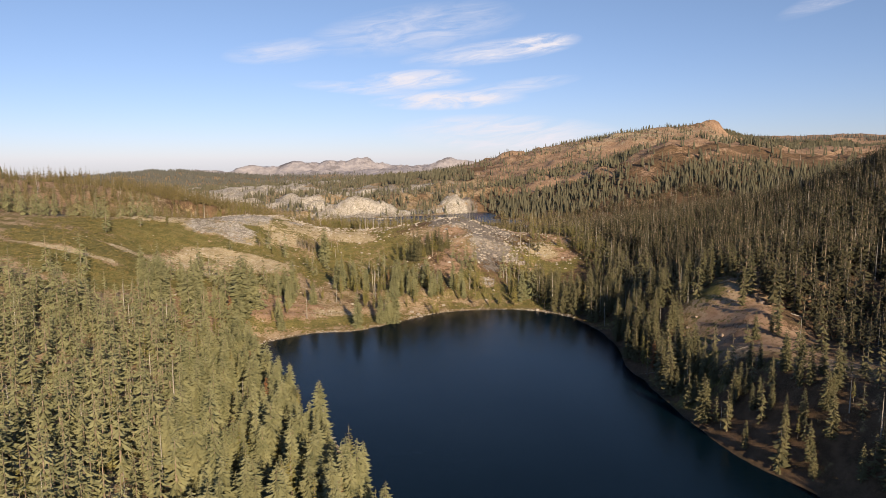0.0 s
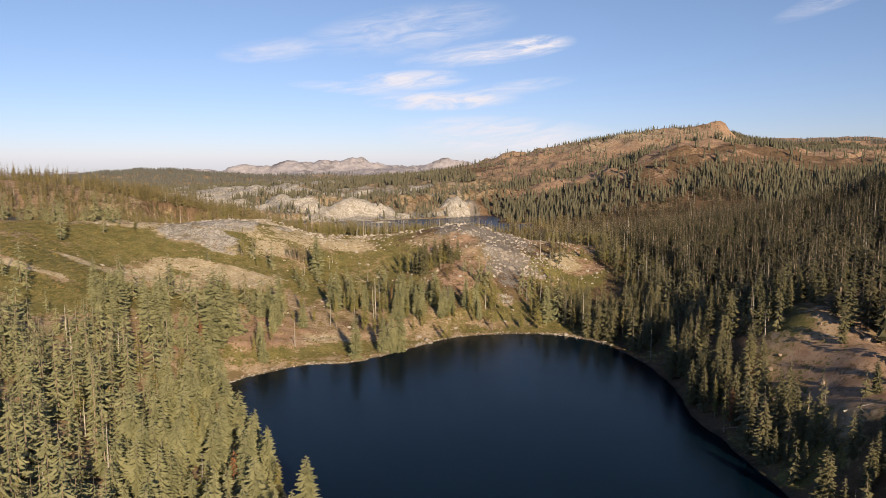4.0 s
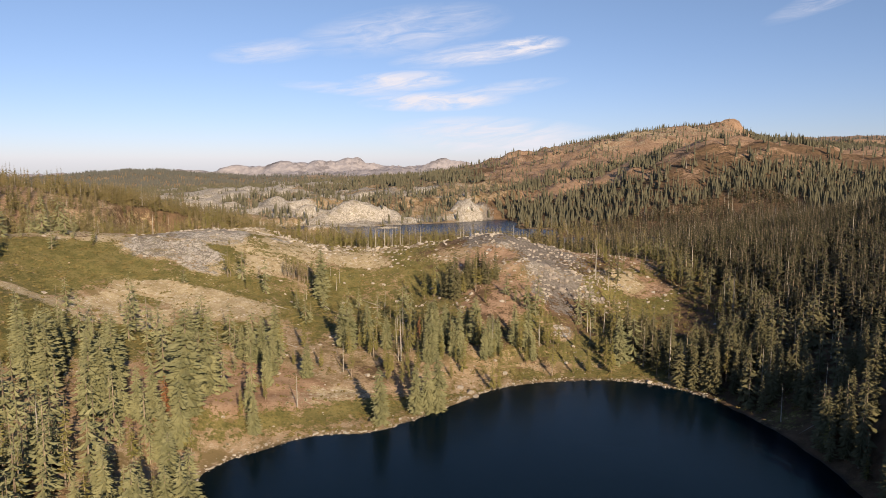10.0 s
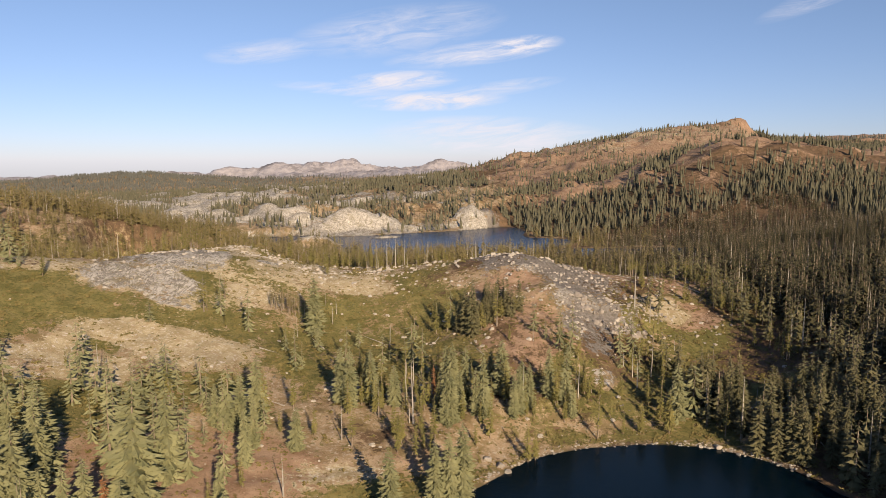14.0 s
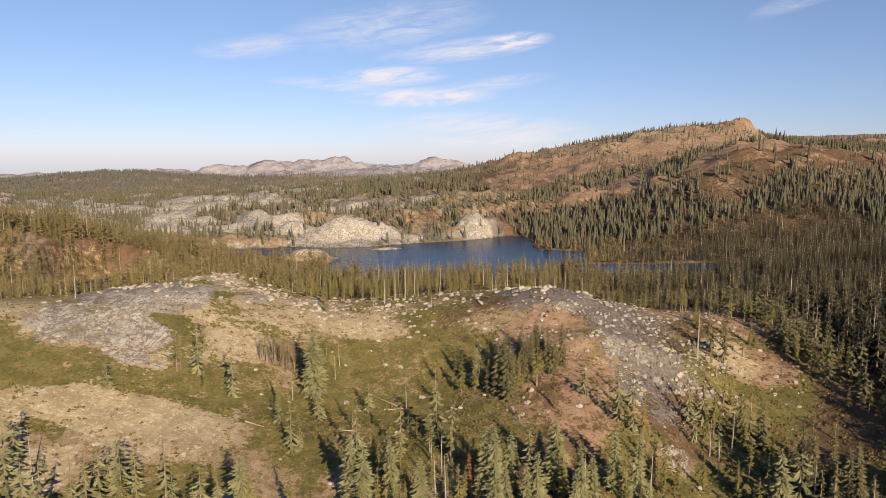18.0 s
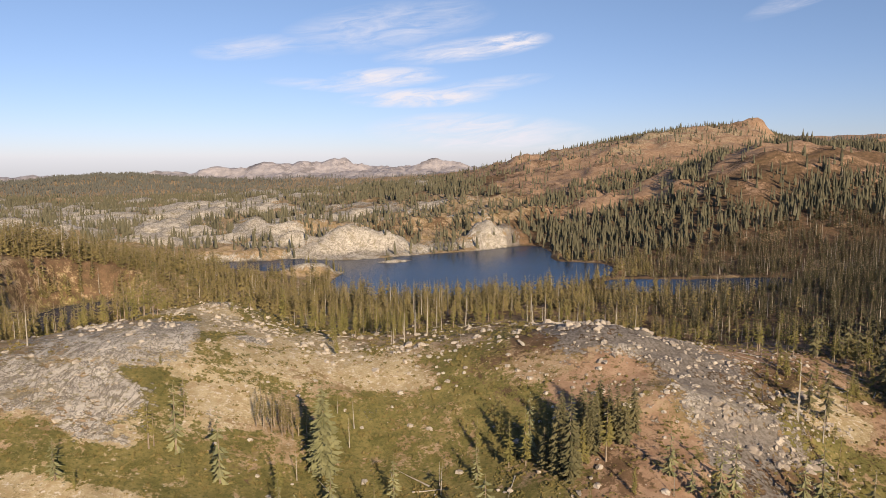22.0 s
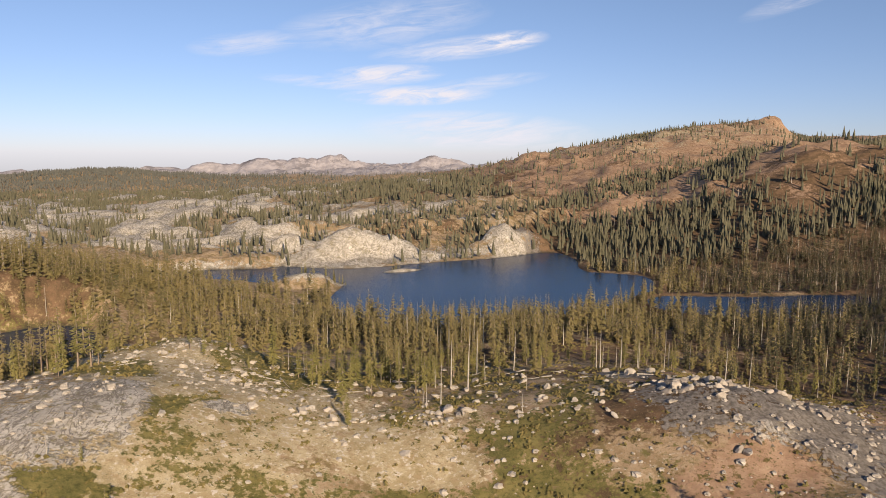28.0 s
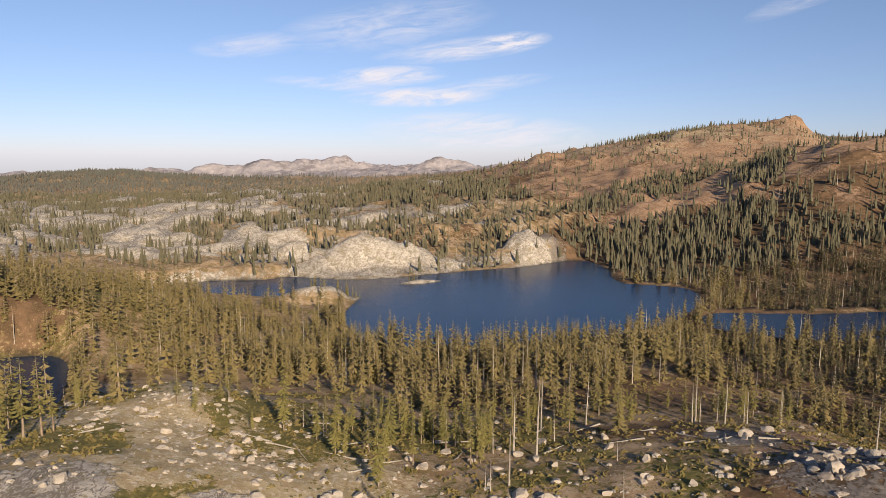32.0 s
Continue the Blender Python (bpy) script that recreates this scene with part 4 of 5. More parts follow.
# nearest to the line of flight and to the water first
order = np.argsort(np.abs(near_x - 20) + 0.25 * np.abs(near_y - 330))
tr = random.Random(5)
for i in order:
    x, y = float(near_x[i]), float(near_y[i])
    q = tr.random()
    kind = "fir" if q < 0.60 else "slim" if q < 0.84 else "pine" if q < 0.93 else "snag" if q < (0.965 if y < 395 else 0.985) else "brown"
    # east-bank firs become the darker-needled kind, part of their shade coloured in
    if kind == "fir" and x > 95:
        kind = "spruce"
    if y > 395 and kind == "fir" and tr.random() < 0.4:
        kind = "slim"
    if count[kind] >= {"fir": 270, "spruce": 200, "pine": 90, "slim": 110, "snag": 60, "brown": 16}[kind]:
        rest.append((x, y))
        continue
    count[kind] += 1
    tall = {"fir": tr.uniform(13, 24), "spruce": tr.uniform(14, 24), "pine": tr.uniform(12, 19), "slim": tr.uniform(8, 18), "snag": tr.uniform(9, 18), "brown": tr.uniform(9, 16)}[kind]
    if x > 116 and y < 275:
        tall *= 0.68
    plant(kind, x, y, tall, tr)

# trees on the open slope and crest
slope_x, slope_y, g = scatter(-185, 180, 480, 668, 0.04, 13)
for x, y in zip(slope_x, slope_y):
    q = tr.random()
    kind = "slim" if q < 0.5 else "pine" if q < 0.93 else "snag"
    if count[kind] >= (170 if kind == "slim" else 250):
        rest.append((float(x), float(y)))
        continue
    count[kind] += 1
    plant(kind, float(x), float(y), tr.uniform(8, 17) * (0.75 if y > 560 else 1), tr)


def grove(kind, n, cx, cy, ra, rb, lo, hi):
    for _ in range(n):
        a, r = tr.uniform(0, 6.28), math.sqrt(tr.random())
        count[kind] += 1
        plant(kind, cx + ra * r * math.cos(a), cy + rb * r * math.sin(a), tr.uniform(lo, hi), tr)


grove("slim", 10, 24, 534, 18, 9, 9, 16)
grove("spruce", 15, 27, 532, 16, 9, 14, 21)
grove("pine", 20, 142, 604, 26, 15, 10, 16)
grove("slim", 12, 122, 566, 20, 14, 7, 13)
grove("snag", 9, 28, 655, 40, 12, 8, 15)
grove("slim", 14, 2, 441, 30, 12, 8, 16)
grove("pine", 26, 178, 600, 30, 20, 9, 16)
grove("slim", 9, -146, 620, 14, 6, 9, 15)
grove("slim", 22, -46, 652, 26, 26, 9, 15)
grove("pine", 16, -40, 655, 30, 22, 9, 15)
grove("slim", 6, -12, 1012, 11, 2, 4, 7)
grove("slim", 14, -78, 952, 22, 5, 7, 12)
grove("pole", 26, -69, 553, 9, 4, 10, 14)
grove("pole", 16, -160, 640, 24, 12, 12, 19)
grove("slim", 22, 10, 668, 60, 14, 6, 13)
grove("pine", 12, 0, 662, 60, 16, 9, 15)
grove("fir", 14, -128, 396, 18, 18, 18, 26)
# single trees that stand out, kind by kind: x, y, height
LONE = {
    "pine": ((-96.8, 546.6, 16), (-102.5, 529.5, 17), (-101.5, 531, 13), (29.5, 524.8, 20.8), (-137.7, 628.7, 21), (-132.8, 628.4, 19.5), (-129.6, 630, 19.8), (-129.4, 635.2, 14), (-125, 668, 14), (-137, 471, 9)),
    "spruce": ((17.5, 521.6, 28), (19.5, 522.5, 16), (15.3, 526, 24)),
    "fir": ((-54, 537.4, 29), (-88, 391, 36), (-84.5, 409, 28), (-111, 374, 26), (-109, 378, 26), (-103, 377, 17), (-98, 377, 18.5), (-95, 381, 19), (-85, 391, 22),
            (-74.4, 441, 17), (-70.3, 442.5, 20), (-21.7, 401.5, 22), (-4, 412, 22), (-0.4, 414, 24), (-9, 411, 19.5), (-116, 386, 24), (-79, 444, 15)),
    "slim": ((-91, 520.6, 10), (-66, 523.7, 12.5), (-115, 510.5, 6.5), (-110, 570, 6), (-5.2, 548, 13), (2.8, 550.7, 13.8), (2.5, 536.4, 17), (7.5, 534.6, 21), (24, 525.5, 8), (-64.5, 451.5, 20), (-55.5, 459.7, 15),
             (-31.4, 465, 13), (-26.5, 457.3, 14), (-46.8, 443, 10.8), (-58, 443, 8), (-51.7, 441.6, 8), (-36, 457, 15), (-71, 398.4, 11.5), (-87, 372, 8), (-83.7, 375, 8.5), (-54.8, 622.3, 18.8), (-51, 647, 17),
             (-53, 606, 10.5), (-39.4, 658.8, 14), (-33.7, 642, 9.8), (-26, 647.5, 11), (-72.8, 672, 7.5), (-79.6, 654.6, 20)),
    "snag": ((-116.5, 569, 6.5), (-45.6, 560.6, 10), (-51.3, 566, 6.8), (-139, 475.6, 8), (-15, 464.7, 15), (-11.5, 480.6, 14), (97, 555, 7.8), (-13, 452.5, 24), (-37.6, 441, 13), (-47, 551, 10.5), (-30.7, 619.4, 6.5),
             (-29.9, 617.6, 8.8), (-24.3, 643.7, 9), (-25.2, 619.3, 14.5), (-19, 642.7, 17), (-13.9, 638.5, 20), (-7.5, 659, 17), (-6, 650, 10.5), (7.2, 663, 15.8), (-69, 655, 10), (-75, 661, 8), (3.6, 628, 6.2),
             (-2.6, 607.7, 7), (68.6, 623.5, 12.5), (78.6, 626, 14), (66, 615, 3.8), (-155, 577, 15), (131, 405, 14)),
    "brown": ((-47, 248, 19), (-62, 290, 17), (-92, 384, 15)),
}
for kind, spots in LONE.items():
    for x, y, tall in spots:
        plant(kind, x, y, tall, tr)


# ---- joined forest ----
def far_shapes(levels, around, twigs, n, seed, radius=0.16, base=0.14):
    out = []
    for i in range(n):
        rr = random.Random(seed * 100 + i)
        cv, cf = crown_shape(rr, 20.0, 20 * base * rr.uniform(0.6, 1.8), 20 * radius * rr.uniform(0.7, 1.15), levels, around, twigs, 0.5, 0.05, rr.uniform(0.55, 0.9))
        tv, tf = trunk_shape(rr, 19.0, 0.3, 3, 1, 0.0)
        out.append((cv, cf, tv, tf))
    return out


def forest(name, label, x, y, tall, shapes, seed, dead=0.0, needles=M_WOODS, stems=True):
    """Many trees as one mesh."""
    g = np.random.RandomState(seed)
    z = stand_z(x, y) - 0.3
    n = len(x)
    pick, spin, wide = g.randint(0, len(shapes), n), g.uniform(0, 6.28, n), g.uniform(0.8, 1.25, n)
    gone = g.uniform(0, 1, n) < dead
    V, F, I, off = [], [], [], 0
    for s, (cv, cf, tv, tf) in enumerate(shapes):
        for crown, (v, f, mi) in ((True, (cv, cf, 0)), (False, (tv, tf, 1))):
            w = np.where((pick == s) & (~gone if crown else gone | stems))[0]
            if not len(w):
                continue
            k = tall[w] / 20.0
            c, sn = np.cos(spin[w]), np.sin(spin[w])
            kx = k * wide[w]
            vx = (v[None, :, 0] * c[:, None] - v[None, :, 1] * sn[:, None]) * kx[:, None] + x[w][:, None]
            vy = (v[None, :, 0] * sn[:, None] + v[None, :, 1] * c[:, None]) * kx[:, None] + y[w][:, None]
            vz = v[None, :, 2] * k[:, None] + z[w][:, None]
            V.append(np.stack([vx, vy, vz], -1).reshape(-1, 3))
            F.append((f[None] + (np.arange(len(w)) * len(v))[:, None, None] + off).reshape(-1, 3))
            mm = np.full((len(w), len(f)), mi)
            if not crown:
                mm[gone[w]] = 2
            I.append(mm.ravel())
            off += len(w) * len(v)
    me = mesh_from(name, np.concatenate(V), np.concatenate(F), [needles, M_BARK, M_SNAG], np.concatenate(I))
    return tagged(new(name, me), label, "forest", kind="stuff")


MID = far_shapes(11, 7, 0, 7, 3, 0.185, 0.1)


def spire_shapes(n, seed, tiers=3, sides=5):
    """Small far conifers: stacked ragged skirts round a stem."""
    out = []
    for i in range(n):
        rr = random.Random(seed * 100 + i)
        V, F = [], []
        lift = rr.uniform(0.02, 0.2)
        wide = rr.uniform(1.9, 3.3)
        for k in range(tiers):
            lo, hi = lift + (1 - lift) * k / tiers * 0.86, lift + (1 - lift) * min(1, (k + 1.75) / tiers)
            r = wide * (1 - 0.72 * k / tiers) * rr.uniform(0.85, 1.15)
            n0, spin = len(V), rr.uniform(0, 6.28)
            V.append((rr.uniform(-0.2, 0.2), rr.uniform(-0.2, 0.2), 20 * min(hi, 1)))
            for j in range(sides):
                a = spin + 6.2832 * j / sides
                q = r * rr.uniform(0.6, 1.25)
                V.append((q * math.cos(a), q * math.sin(a), 20 * lo + rr.uniform(-1.4, 1.0)))
            F += [(n0, n0 + 1 + j, n0 + 1 + (j + 1) % sides) for j in range(sides)]
        tv, tf = trunk_shape(rr, 17.0, 0.32, 3, 1, 0.0)
        out.append((np.array(V), np.array(F, np.int32), tv, tf))
    return out


STAND_SHAPES = far_shapes(12, 7, 0, 8, 5, 0.175, 0.1)
LOW = spire_shapes(8, 4)
rest = np.array(rest) if rest else np.zeros((0, 2))
bx, by, g = scatter(-420, 480, 90, 1010, 0.056, 17)
outside = ~((bx > -130) & (bx < 175) & (by > 130) & (by < 480)) & ~((bx > -185) & (bx < 180) & (by >= 480) & (by < 668)) & in_view(bx, by)
bx, by = np.r_[bx[outside], rest[:, 0]], np.r_[by[outside], rest[:, 1]]
g = np.random.RandomState(3)
bt = np.where(((bx > 95) & (by < 640)) | ((bx < -150) & (by > 590) & (by < 690)), g.uniform(14, 25, len(bx)), 6 + 15 * g.uniform(0, 1, len(bx)) ** 0.8)
bt = bt * np.where((bx > 116) & (bx < 200) & (by < 275), 0.68, 1.0)
# trees east of this wavering line get needle colours darkened for shade
shade_toned = bx + 45 * g.normal(0, 1, len(bx)) * (by > 600) > 95 + 0.3 * np.maximum(by - 600, 0)
belt = ~shade_toned & (by > 560)
forest("lodgepole_stand", "stand of slim pines with bare pale trunks between the lakes", bx[belt], by[belt], bt[belt] * (0.72 + 0.22 * sstep(by[belt], 710, 770) + 0.3 * fbm(bx[belt], by[belt], 40, 2, 89)), STAND_SHAPES, 31, 0.05)
shore = ~shade_toned & ~belt
forest("conifer_forest", "dense conifer forest on the bank of the lake", bx[shore], by[shore], bt[shore] * 1.15, far_shapes(12, 8, 1, 6, 8, 0.20, 0.08), 23, 0.025, M_FIR)
vale = shade_toned & (by >= 620)
bank, hill_woods = shade_toned & (by < 620) & (bx < 165), shade_toned & (by < 620) & (bx >= 165)
forest("shady_forest", "dense fir forest on the steep bank, needles partly darkened for shade", bx[bank], by[bank], bt[bank], MID, 27, 0.06, M_BANK)
forest("hillside_forest", "fir forest on the hillside, its shade put into dark needles", bx[hill_woods], by[hill_woods], bt[hill_woods], far_shapes(11, 7, 0, 7, 9, 0.18, 0.1), 25, 0.06, M_SHADETONE)
fore = vale & (by < 800)
forest("valley_forest", "fir forest in the valley between the lakes, needles darkened for shade", bx[fore], by[fore], bt[fore] * 0.8, far_shapes(12, 7, 0, 8, 12, 0.17, 0.07), 26, 0.05, M_SHADETONE)
vale = vale & (by >= 800)
forest("lakeside_forest", "fir forest beside the far lake, needles darkened for shade", bx[vale], by[vale], bt[vale] * (0.7 + 0.3 * g.uniform(0, 1, len(bx))[vale]), far_shapes(9, 6, 0, 8, 13, 0.17, 0.06), 28, 0.06, M_SHADETONE)
fx, fy, g = scatter(-1300, 1500, 1010, 2300, 0.034, 19)
for sx0, sx1, sy0 in ((480, 950, 330), (-800, -420, 480)):
    ex, ey, _ = scatter(sx0, sx1, sy0, 1010, 0.05, 43)
    fx, fy = np.r_[fx, ex], np.r_[fy, ey]
ok = in_view(fx, fy)
fx, fy = fx[ok], fy[ok]
ft = 6 + 10.5 * g.uniform(0, 1, len(fx)) + 2.5 * (fx > 170) * (fy < 1250)
forest("far_forest", "far forested hillsides behind the second lake, needles greyed for haze", fx, fy, ft, LOW, 29, 0.05, M_FARWOODS, False)
hx, hy, g = scatter(-2000, 2200, 2300, 3600, 0.02, 37, 0.35)
ok = in_view(hx, hy)
hx, hy = hx[ok], hy[ok]
forest("distant_forest", "forest on distant hills, haze put into its grey needle colour", hx, hy, g.uniform(10, 18, len(hx)), LOW, 41, 0.0, M_DISTANT, False)



# added woods out of view, behind and beside the start; they shade the right bank
g = np.random.RandomState(59)
ox, oy = g.uniform(-520, 620, 26000), g.uniform(-260, 420, 26000)
ok = ~in_view(ox, oy) & (lake_gap(ox, oy) > 2) & (fbm(ox, oy, 40, 3, 83) > -0.3) & ~((np.abs(ox - 4) < 32) & (oy > -40))
forest("bank_forest", "conifer forest added out of view to fill and shade the lake banks", ox[ok], oy[ok], g.uniform(9, 19, ok.sum()), LOW, 61, 0.03, M_FARWOODS, False)


# ---- rocks, logs and shrubs ----
def rock_shape(rng, cuts=11, rough=0.22):
    """An angular block: a ball cut flat on several sides, with uneven corners."""
    bm = bmesh.new()
    bmesh.ops.create_icosphere(bm, subdivisions=2, radius=1.0)
    planes = []
    for _ in range(cuts):
        n = Vector((rng.gauss(0, 1), rng.gauss(0, 1), rng.gauss(0.1, 0.8))).normalized()
        planes.append((n, rng.uniform(0.42, 0.75)))
    for v in bm.verts:
        for n, d in planes:
            k = v.co.dot(n)
            if k > d:
                v.co -= n * (k - d)
        v.co *= 1 + rng.uniform(-rough, rough) * 0.35
    me = bpy.data.meshes.new("boulder")
    bm.to_mesh(me)
    bm.free()
    return me


ROCKS = [rock_shape(random.Random(900 + i)) for i in range(9)]
for me in ROCKS:
    me.materials.append(M_GRANITE)
GREYROCKS = [rock_shape(random.Random(920 + i)) for i in range(6)]
for me in GREYROCKS:
    me.materials.append(M_GREYROCK)
REDROCKS = [rock_shape(random.Random(950 + i)) for i in range(4)]
for me in REDROCKS:
    me.materials.append(M_RUSTROCK)
rk = random.Random(61)


def put_rock(x, y, size, red=False, flat=0.75, label="", group="boulders on the crest"):
    z = float(stand_z(x, y)[0])
    ob = new("boulder", rk.choice(REDROCKS if red else ROCKS))
    sx_, sy_, sz_ = size * rk.uniform(0.8, 1.25), size * rk.uniform(0.7, 1.1), size * flat * rk.uniform(0.75, 1.2)
    ob.matrix_world = Matrix.LocRotScale((x, y, z + sz_ * 0.28), Euler((rk.uniform(-0.35, 0.35), rk.uniform(-0.35, 0.35), rk.uniform(0, 6.28))), (sx_, sy_, sz_))
    words = label or ("rusty angular boulder on the dry slope" if red else "large pale granite boulder on the crest" if size > 1.5 else "pale granite boulder among dry grass")
    return tagged(ob, words, "boulder", group)


# boulder fields: count, centre, half lengths, sizes
for n, cx, cy, ra, rb, lo, hi in ((50, -22, 606, 48, 17, 0.5, 1.6), (20, -20, 636, 45, 14, 0.6, 1.8), (34, 70, 586, 52, 16, 0.5, 1.6), (16, 62, 548, 30, 12, 0.6, 1.7), (22, -95, 640, 22, 26, 0.7, 2.0),
                                  (20, 168, 596, 20, 9, 0.8, 2.0), (24, 128, 572, 36, 22, 0.5, 1.6), (30, 4, 640, 58, 14, 0.7, 2.2), (24, -86, 612, 40, 24, 0.5, 1.7),  (10, -118, 604, 30, 12, 0.4, 1.0), (46, -106, 655, 17, 17, 0.5, 1.7), (40, -8, 612, 50, 16, 0.5, 1.5), (36, 52, 606, 26, 10, 0.6, 1.9), (12, 150, 300, 22, 34, 0.8, 2.0), (14, 20, 520, 30, 10, 0.6, 1.6)):
    for _ in range(round(0.58 * n)):
        a, r = rk.uniform(0, 6.28), math.sqrt(rk.random())
        put_rock(cx + ra * r * math.cos(a), cy + rb * r * math.sin(a), lo + (hi - lo) * rk.random() ** 2.2, red=(cx == 150))
for x, y, size in ((-43.5, 633.5, 1.9), (-37.4, 593, 2.0), (-79.5, 607.5, 2.0), (-20, 560.5, 1.5), (161, 571, 1.8), (9, 623.6, 1.7), (-66.3, 611, 1.8), (-63.4, 615, 1.7), (-59.4, 616, 1.8), (-57.4, 610, 1.9), (-49, 610.3, 1.3), (-40, 611.4, 1.1),
                   (-35, 610.6, 1.1), (-7.4, 623, 1.3), (-18.4, 626.5, 1.3), (-14.5, 618.5, 1.6), (4.2, 636, 1.6), (6.3, 645, 1.7), (22.3, 611.8, 1.4), (19.8, 593.4, 1.5), (13.7, 608.4, 1.4), (47.9, 589.5, 1.9),
                   (42, 638.5, 1.3), (-122.7, 615, 1.3), (62.4, 601.8, 1.8), (3.6, 612.7, 1.2), (19, 597, 1.2)):
    put_rock(x, y, size)
for x, y, size in ((93.4, 439.2, 1.9), (88, 441, 1.4), (98, 433.5, 1.5), (14.6, 432, 3.0), (17, 428.5, 2.0), (11, 435, 2.2), (22, 431, 1.3), (112, 416, 1.2), (-7, 411, 1.0)):
    put_rock(x, y, size, flat=0.6, label="pale granite boulder at the water's edge", group="boulders on the shore")


def outcrop(x, y, n, ra, rb, lo, hi, red=False):
    """A jagged ledge: blocks of one outcrop, each a part."""
    root = tagged(new("rock_outcrop"), "jagged grey granite outcrop with broken blocks", "rock", "outcrops of the ridge")
    root.location = (x, y, float(stand_z(x, y)[0]))
    for _ in range(n):
        a, r = rk.uniform(0, 6.28), math.sqrt(rk.random())
        px, py = ra * r * math.cos(a), rb * r * math.sin(a)
        s = rk.uniform(lo, hi)
        s *= 0.55 + 0.6 * rk.random() ** 2
        b = new("block", rk.choice(GREYROCKS if x > 30 and rk.random() < 0.75 else ROCKS))
        b.parent = root
        z = float(stand_z(x + px, y + py)[0]) - root.location.z
        b.matrix_basis = Matrix.LocRotScale((px, py, z + 0.1 * s), Euler((rk.uniform(-0.5, 0.2), rk.uniform(-0.3, 0.3), rk.uniform(0, 6.28))), (s * rk.uniform(0.9, 1.5), s * rk.uniform(0.6, 1.0), s * rk.uniform(0.55, 1.0)))


for spec in ((90, 528, 34, 13, 4, 0.9, 2.9), (72, 538, 34, 12, 5, 0.8, 2.4), (58, 572, 30, 16, 8, 0.7, 2.0), (84, 566, 30, 16, 7, 0.7, 2.0), (110, 560, 10, 10, 5, 1.4, 3.0), (48, 598, 10, 12, 5, 1.4, 2.8),
             (52, 607, 30, 12, 8, 0.8, 2.4), (100, 545, 24, 20, 9, 0.7, 2.0), (-88, 632, 10, 10, 6, 1.3, 2.6), (-20, 612, 8, 10, 4, 1.2, 2.4), (66, 602, 26, 14, 6, 0.7, 2.2), (82, 592, 26, 12, 6, 0.7, 2.2), (94, 580, 22, 12, 7, 0.7, 2.0), (-104, 658, 14, 10, 8, 0.6, 1.8), (-120, 606, 8, 14, 6, 0.6, 1.6)):
    outcrop(*spec)


def many(name, label, category, x, y, size, shapes, mats, seed, flat=1.0, sink=0.0, turn=True):
    """Small pieces past counting, as one mesh."""
    g = np.random.RandomState(seed)
    z = stand_z(x, y)
    pick, spin = g.randint(0, len(shapes), len(x)), g.uniform(0, 6.28, len(x))
    V, F, off = [], [], 0
    for s, (v, f) in enumerate(shapes):
        w = np.where(pick == s)[0]
        if not len(w):
            continue
        c, sn, k = np.cos(spin[w]), np.sin(spin[w]), size[w]
        vx = (v[None, :, 0] * c[:, None] - v[None, :, 1] * sn[:, None]) * k[:, None] + x[w][:, None]
        vy = (v[None, :, 0] * sn[:, None] + v[None, :, 1] * c[:, None]) * k[:, None] + y[w][:, None]
        vz = (v[None, :, 2] * flat - sink) * k[:, None] + z[w][:, None]
        V.append(np.stack([vx, vy, vz], -1).reshape(-1, 3))
        F.append((f[None] + (np.arange(len(w)) * len(v))[:, None, None] + off).reshape(-1, 3))
        off += len(w) * len(v)
    return tagged(new(name, mesh_from(name, np.concatenate(V), np.concatenate(F), mats)), label, category, kind="stuff")


def stone_shapes(n, seed):
    out = []
    for i in range(n):
        rr = random.Random(seed + i)
        V = [(0.1 * rr.uniform(-1, 1), 0.1 * rr.uniform(-1, 1), rr.uniform(0.5, 0.8))]
        for ring, (h, q) in enumerate(((0.35, 0.8), (-0.3, 1.0))):
            for j in range(5):
                a = 6.2832 * (j + 0.4 * ring) / 5
                r = q * rr.uniform(0.7, 1.2)
                V.append((r * math.cos(a), r * math.sin(a), h + rr.uniform(-0.15, 0.15)))
        F = [(0, 1 + j, 1 + (j + 1) % 5) for j in range(5)]
        for j in range(5):
            a, b = 1 + j, 1 + (j + 1) % 5
            F += [(a, a + 5, b + 5), (a, b + 5, b)]
        out.append((np.array(V), np.array(F, np.int32)))
    return out


def bush_shapes(n, seed, tufts=4):
    out = []
    for i in range(n):
        rr = random.Random(seed + i)
        V, F = [], []
        for _ in range(tufts):
            a, r = rr.uniform(0, 6.28), math.sqrt(rr.random()) * 0.85
            px, py, h = r * math.cos(a), r * math.sin(a), (0.75 - 0.55 * r * r) * rr.uniform(0.7, 1.1)
            b, w = rr.uniform(0, 6.28), rr.uniform(0.28, 0.5)
            n0 = len(V)
            V += [(px + w * math.cos(b), py + w * math.sin(b), h * 0.35), (px + w * math.cos(b + 2.1), py + w * math.sin(b + 2.1), h * 0.45), (px + w * math.cos(b + 4.2), py + w * math.sin(b + 4.2), h * 0.3), (px * 1.1, py * 1.1, h + 0.12)]
            F += [(n0, n0 + 1, n0 + 3), (n0 + 1, n0 + 2, n0 + 3), (n0 + 2, n0, n0 + 3)]
        out.append((np.array(V), np.array(F, np.int32)))
    return out


def pick_ground(n, x0, x1, y0, y1, seed, test):
    g = np.random.RandomState(seed)
    x, y = g.uniform(x0, x1, n), g.uniform(y0, y1, n)
    rock, green, rust = cover(x, y, 0 * x)
    wob = 0.25 * fbm(x, y, 9, 3, 91)
    ok = (lake_gap(x, y) > 0.6) & (g.uniform(0, 1, n) < test(rock + wob, green + wob, rust + wob, x, y))
    return x[ok], y[ok], g


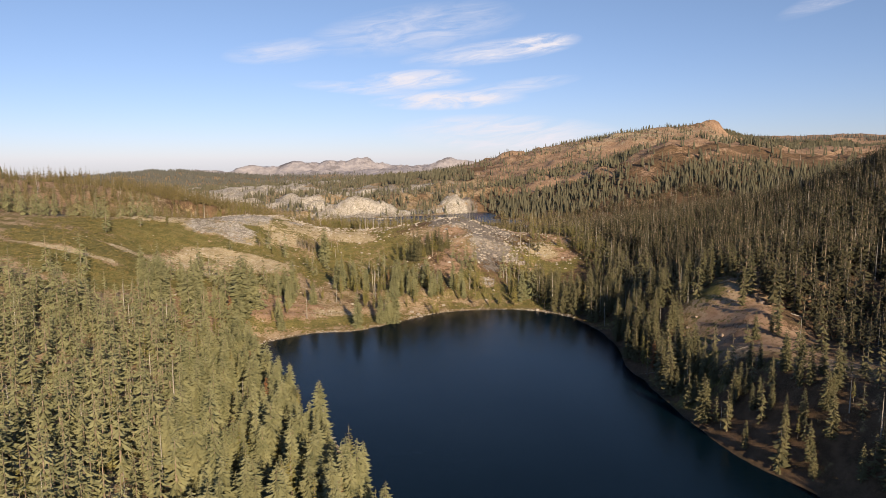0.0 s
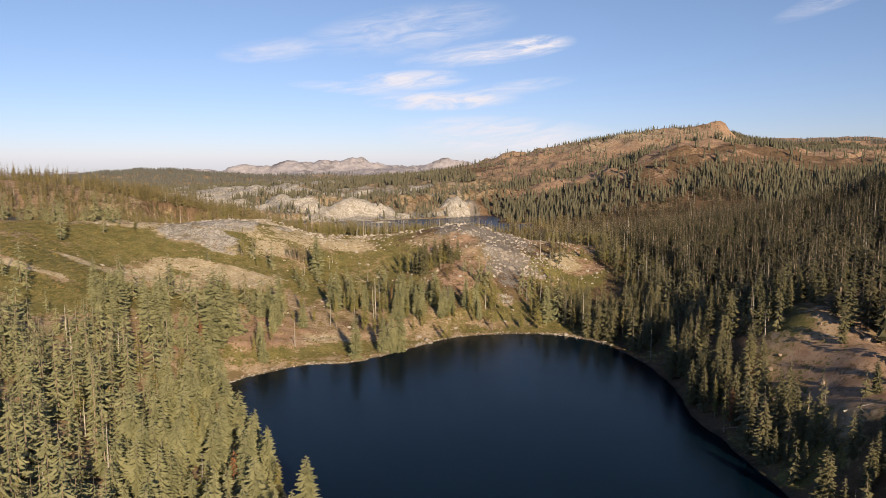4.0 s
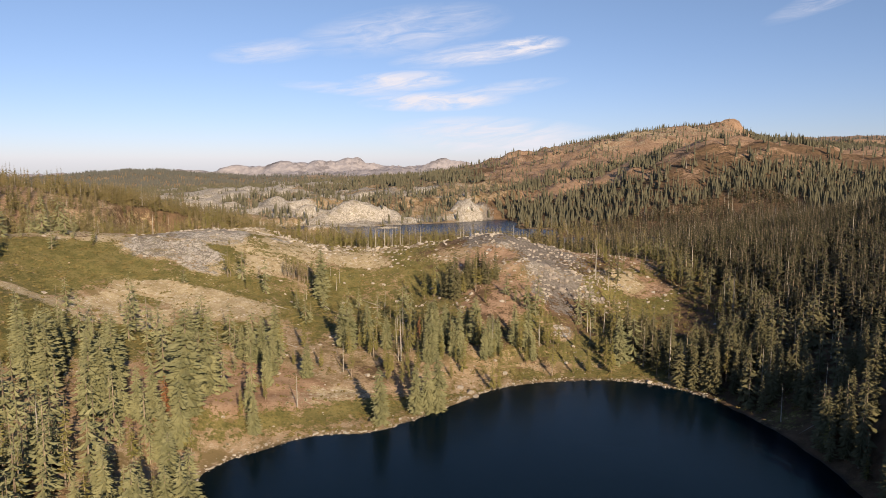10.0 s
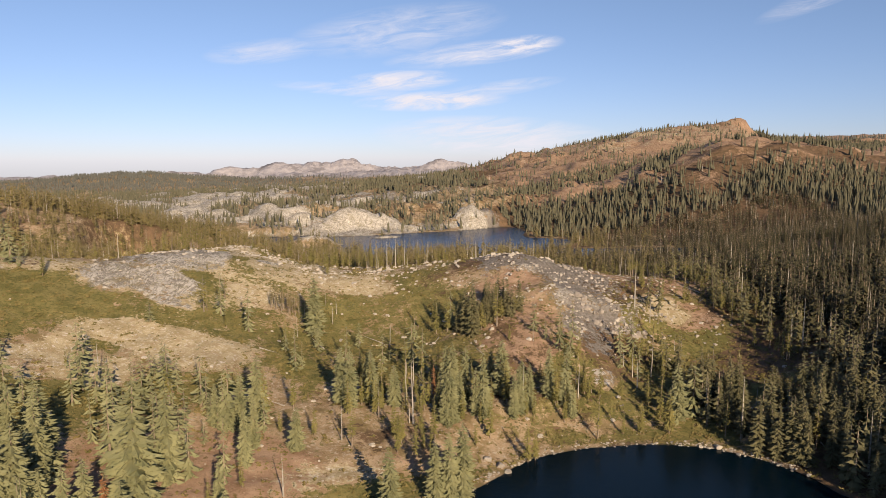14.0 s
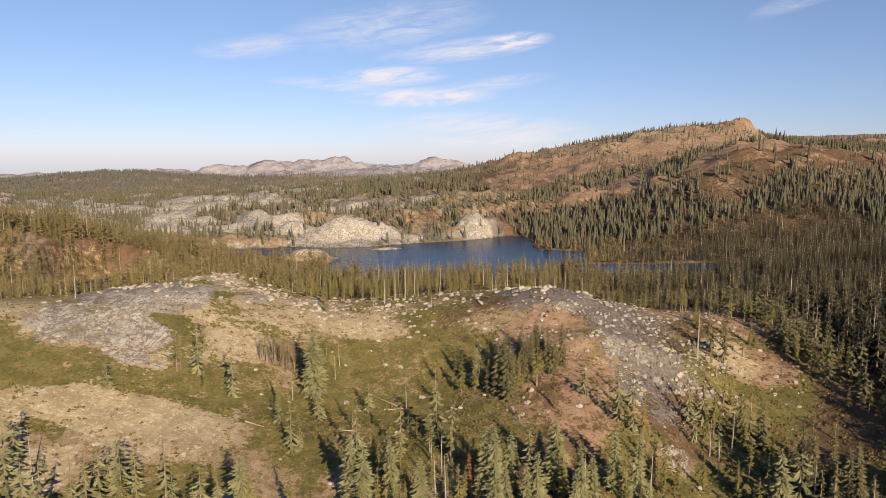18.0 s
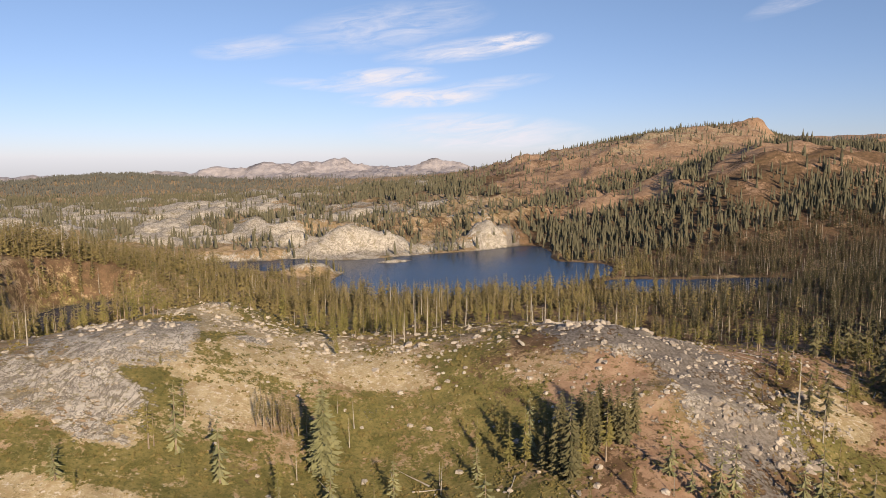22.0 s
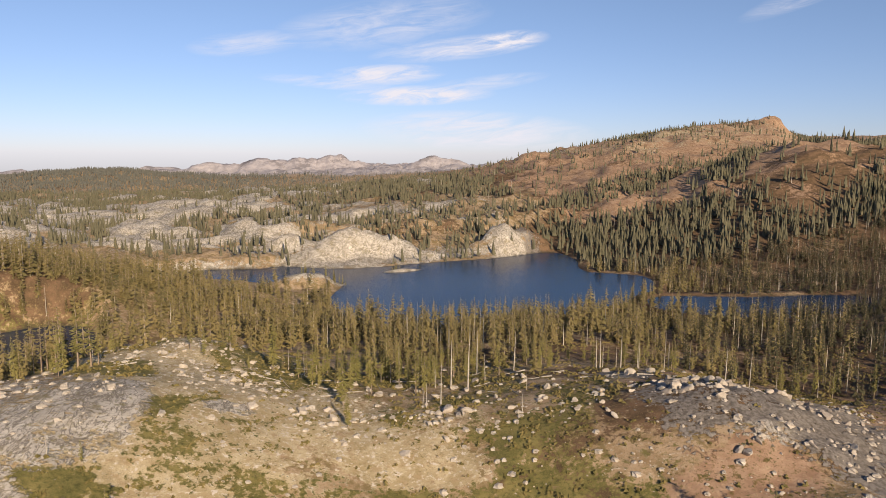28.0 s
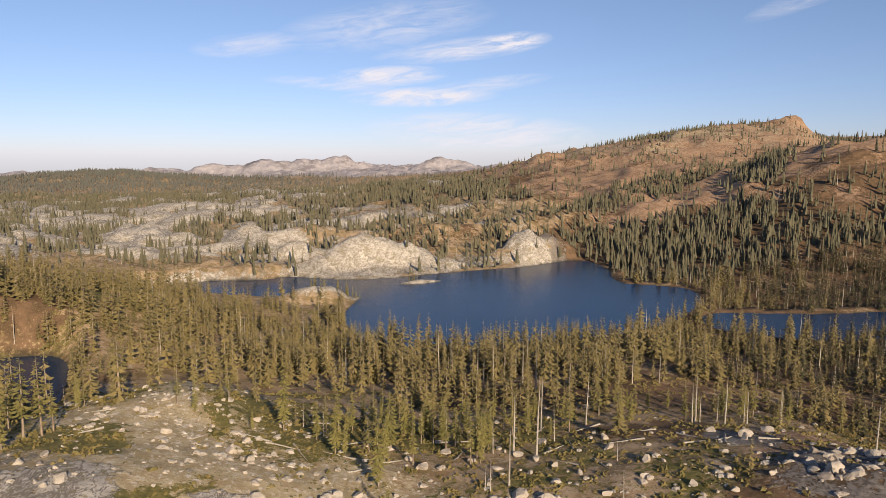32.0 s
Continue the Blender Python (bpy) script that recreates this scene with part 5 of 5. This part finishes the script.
x, y, g = pick_ground(44000, -210, 190, 392, 690, 101, lambda r, gr, ru, x, y: 0.012 + (0.15 + 0.85 * sstep(fbm(x, y, 16, 3, 97), 0.0, 0.35)) * (0.3 * sstep(r, 0.3, 0.55) + 0.5 * bump_at(x, y, 10, 600, 90, 26) + 0.55 * bump_at(x, y, 85, 560, 70, 40) + 0.5 * bump_at(x, y, -98, 640, 35, 44)))
many("scattered_stones", "pale granite stones scattered over the dry slope", "stones", x, y, 0.2 + 1.3 * g.uniform(0, 1, len(x)) ** 3.2, stone_shapes(6, 300), [M_GRANITE], 102, 0.85, -0.05)
x, y, g = pick_ground(46000, -240, 200, 392, 720, 103, lambda r, gr, ru, x, y: (0.14 + 0.6 * sstep(gr, 0.35, 0.6) + 0.08 * sstep(x, 5, 50) + 0.12 * bump_at(x, y, -10, 625, 80, 35) + 0.9 * sstep(9 - lake_gap(x, y), 0, 5) - 0.1 * bump_at(x, y, -100, 640, 40, 50)) * (1 - sstep(r, 0.45, 0.6)))
many("mountain_shrubs", "low olive-green shrubs on the slope", "shrubs", x, y, 0.35 + 1.35 * g.uniform(0, 1, len(x)) ** 1.6, bush_shapes(6, 400), [M_BUSH], 104, 0.8, 0.08)
# shoreline stones
sp = np.concatenate([LAKES["near_lake"][1]])
seg = g.randint(0, len(sp), 2600)
t = g.uniform(0, 1, 2600)[:, None]
pts = sp[seg] * (1 - t) + np.roll(sp, -1, 0)[seg] * t + g.normal(0, 1.3, (2600, 2))
far_side = (pts[:, 1] > 180) & ((pts[:, 0] < 100) | (pts[:, 1] > 420))
many("shore_stones", "pale stones along the lake shore", "stones", pts[far_side, 0], pts[far_side, 1], 0.2 + 0.6 * g.uniform(0, 1, far_side.sum()) ** 3, stone_shapes(4, 500), [M_GRANITE], 105, 0.7, -0.1)

# fallen logs
lr = random.Random(77)
LOGS = [mesh_from("log", *trunk_shape(random.Random(700 + i), 11.0, 0.24, 6, 4, 0.01), [M_SNAG], smooth=True) for i in range(4)]


def fallen_log(x, y, length, turn):
    z0 = float(stand_z(x, y)[0])
    ex, ey = x + length * math.cos(turn), y + length * math.sin(turn)
    z1 = float(stand_z(ex, ey)[0])
    ob = new("fallen_log", lr.choice(LOGS))
    way = Vector((ex - x, ey - y, z1 - z0)).normalized()
    ob.matrix_world = Matrix.LocRotScale((x, y, z0 + 0.2), way.to_track_quat("Z", "Y"), (1.0, 1.0, length / 11.0))
    return tagged(ob, "bleached fallen trunk lying on the ground", "log", "fallen logs")


for n, cx, cy, ra, rb in ((26, -10, 650, 60, 22), (16, 150, 580, 40, 24), (16, -20, 500, 60, 40), (10, 118, 440, 14, 30), (14, 160, 320, 40, 60), (10, -90, 640, 40, 30)):
    for _ in range(n):
        x, y = cx + ra * lr.uniform(-1, 1), cy + rb * lr.uniform(-1, 1)
        if lake_gap(np.array([x]), np.array([y]))[0] > 1.5:
            fallen_log(x, y, lr.uniform(5, 13), lr.uniform(0, 6.28))
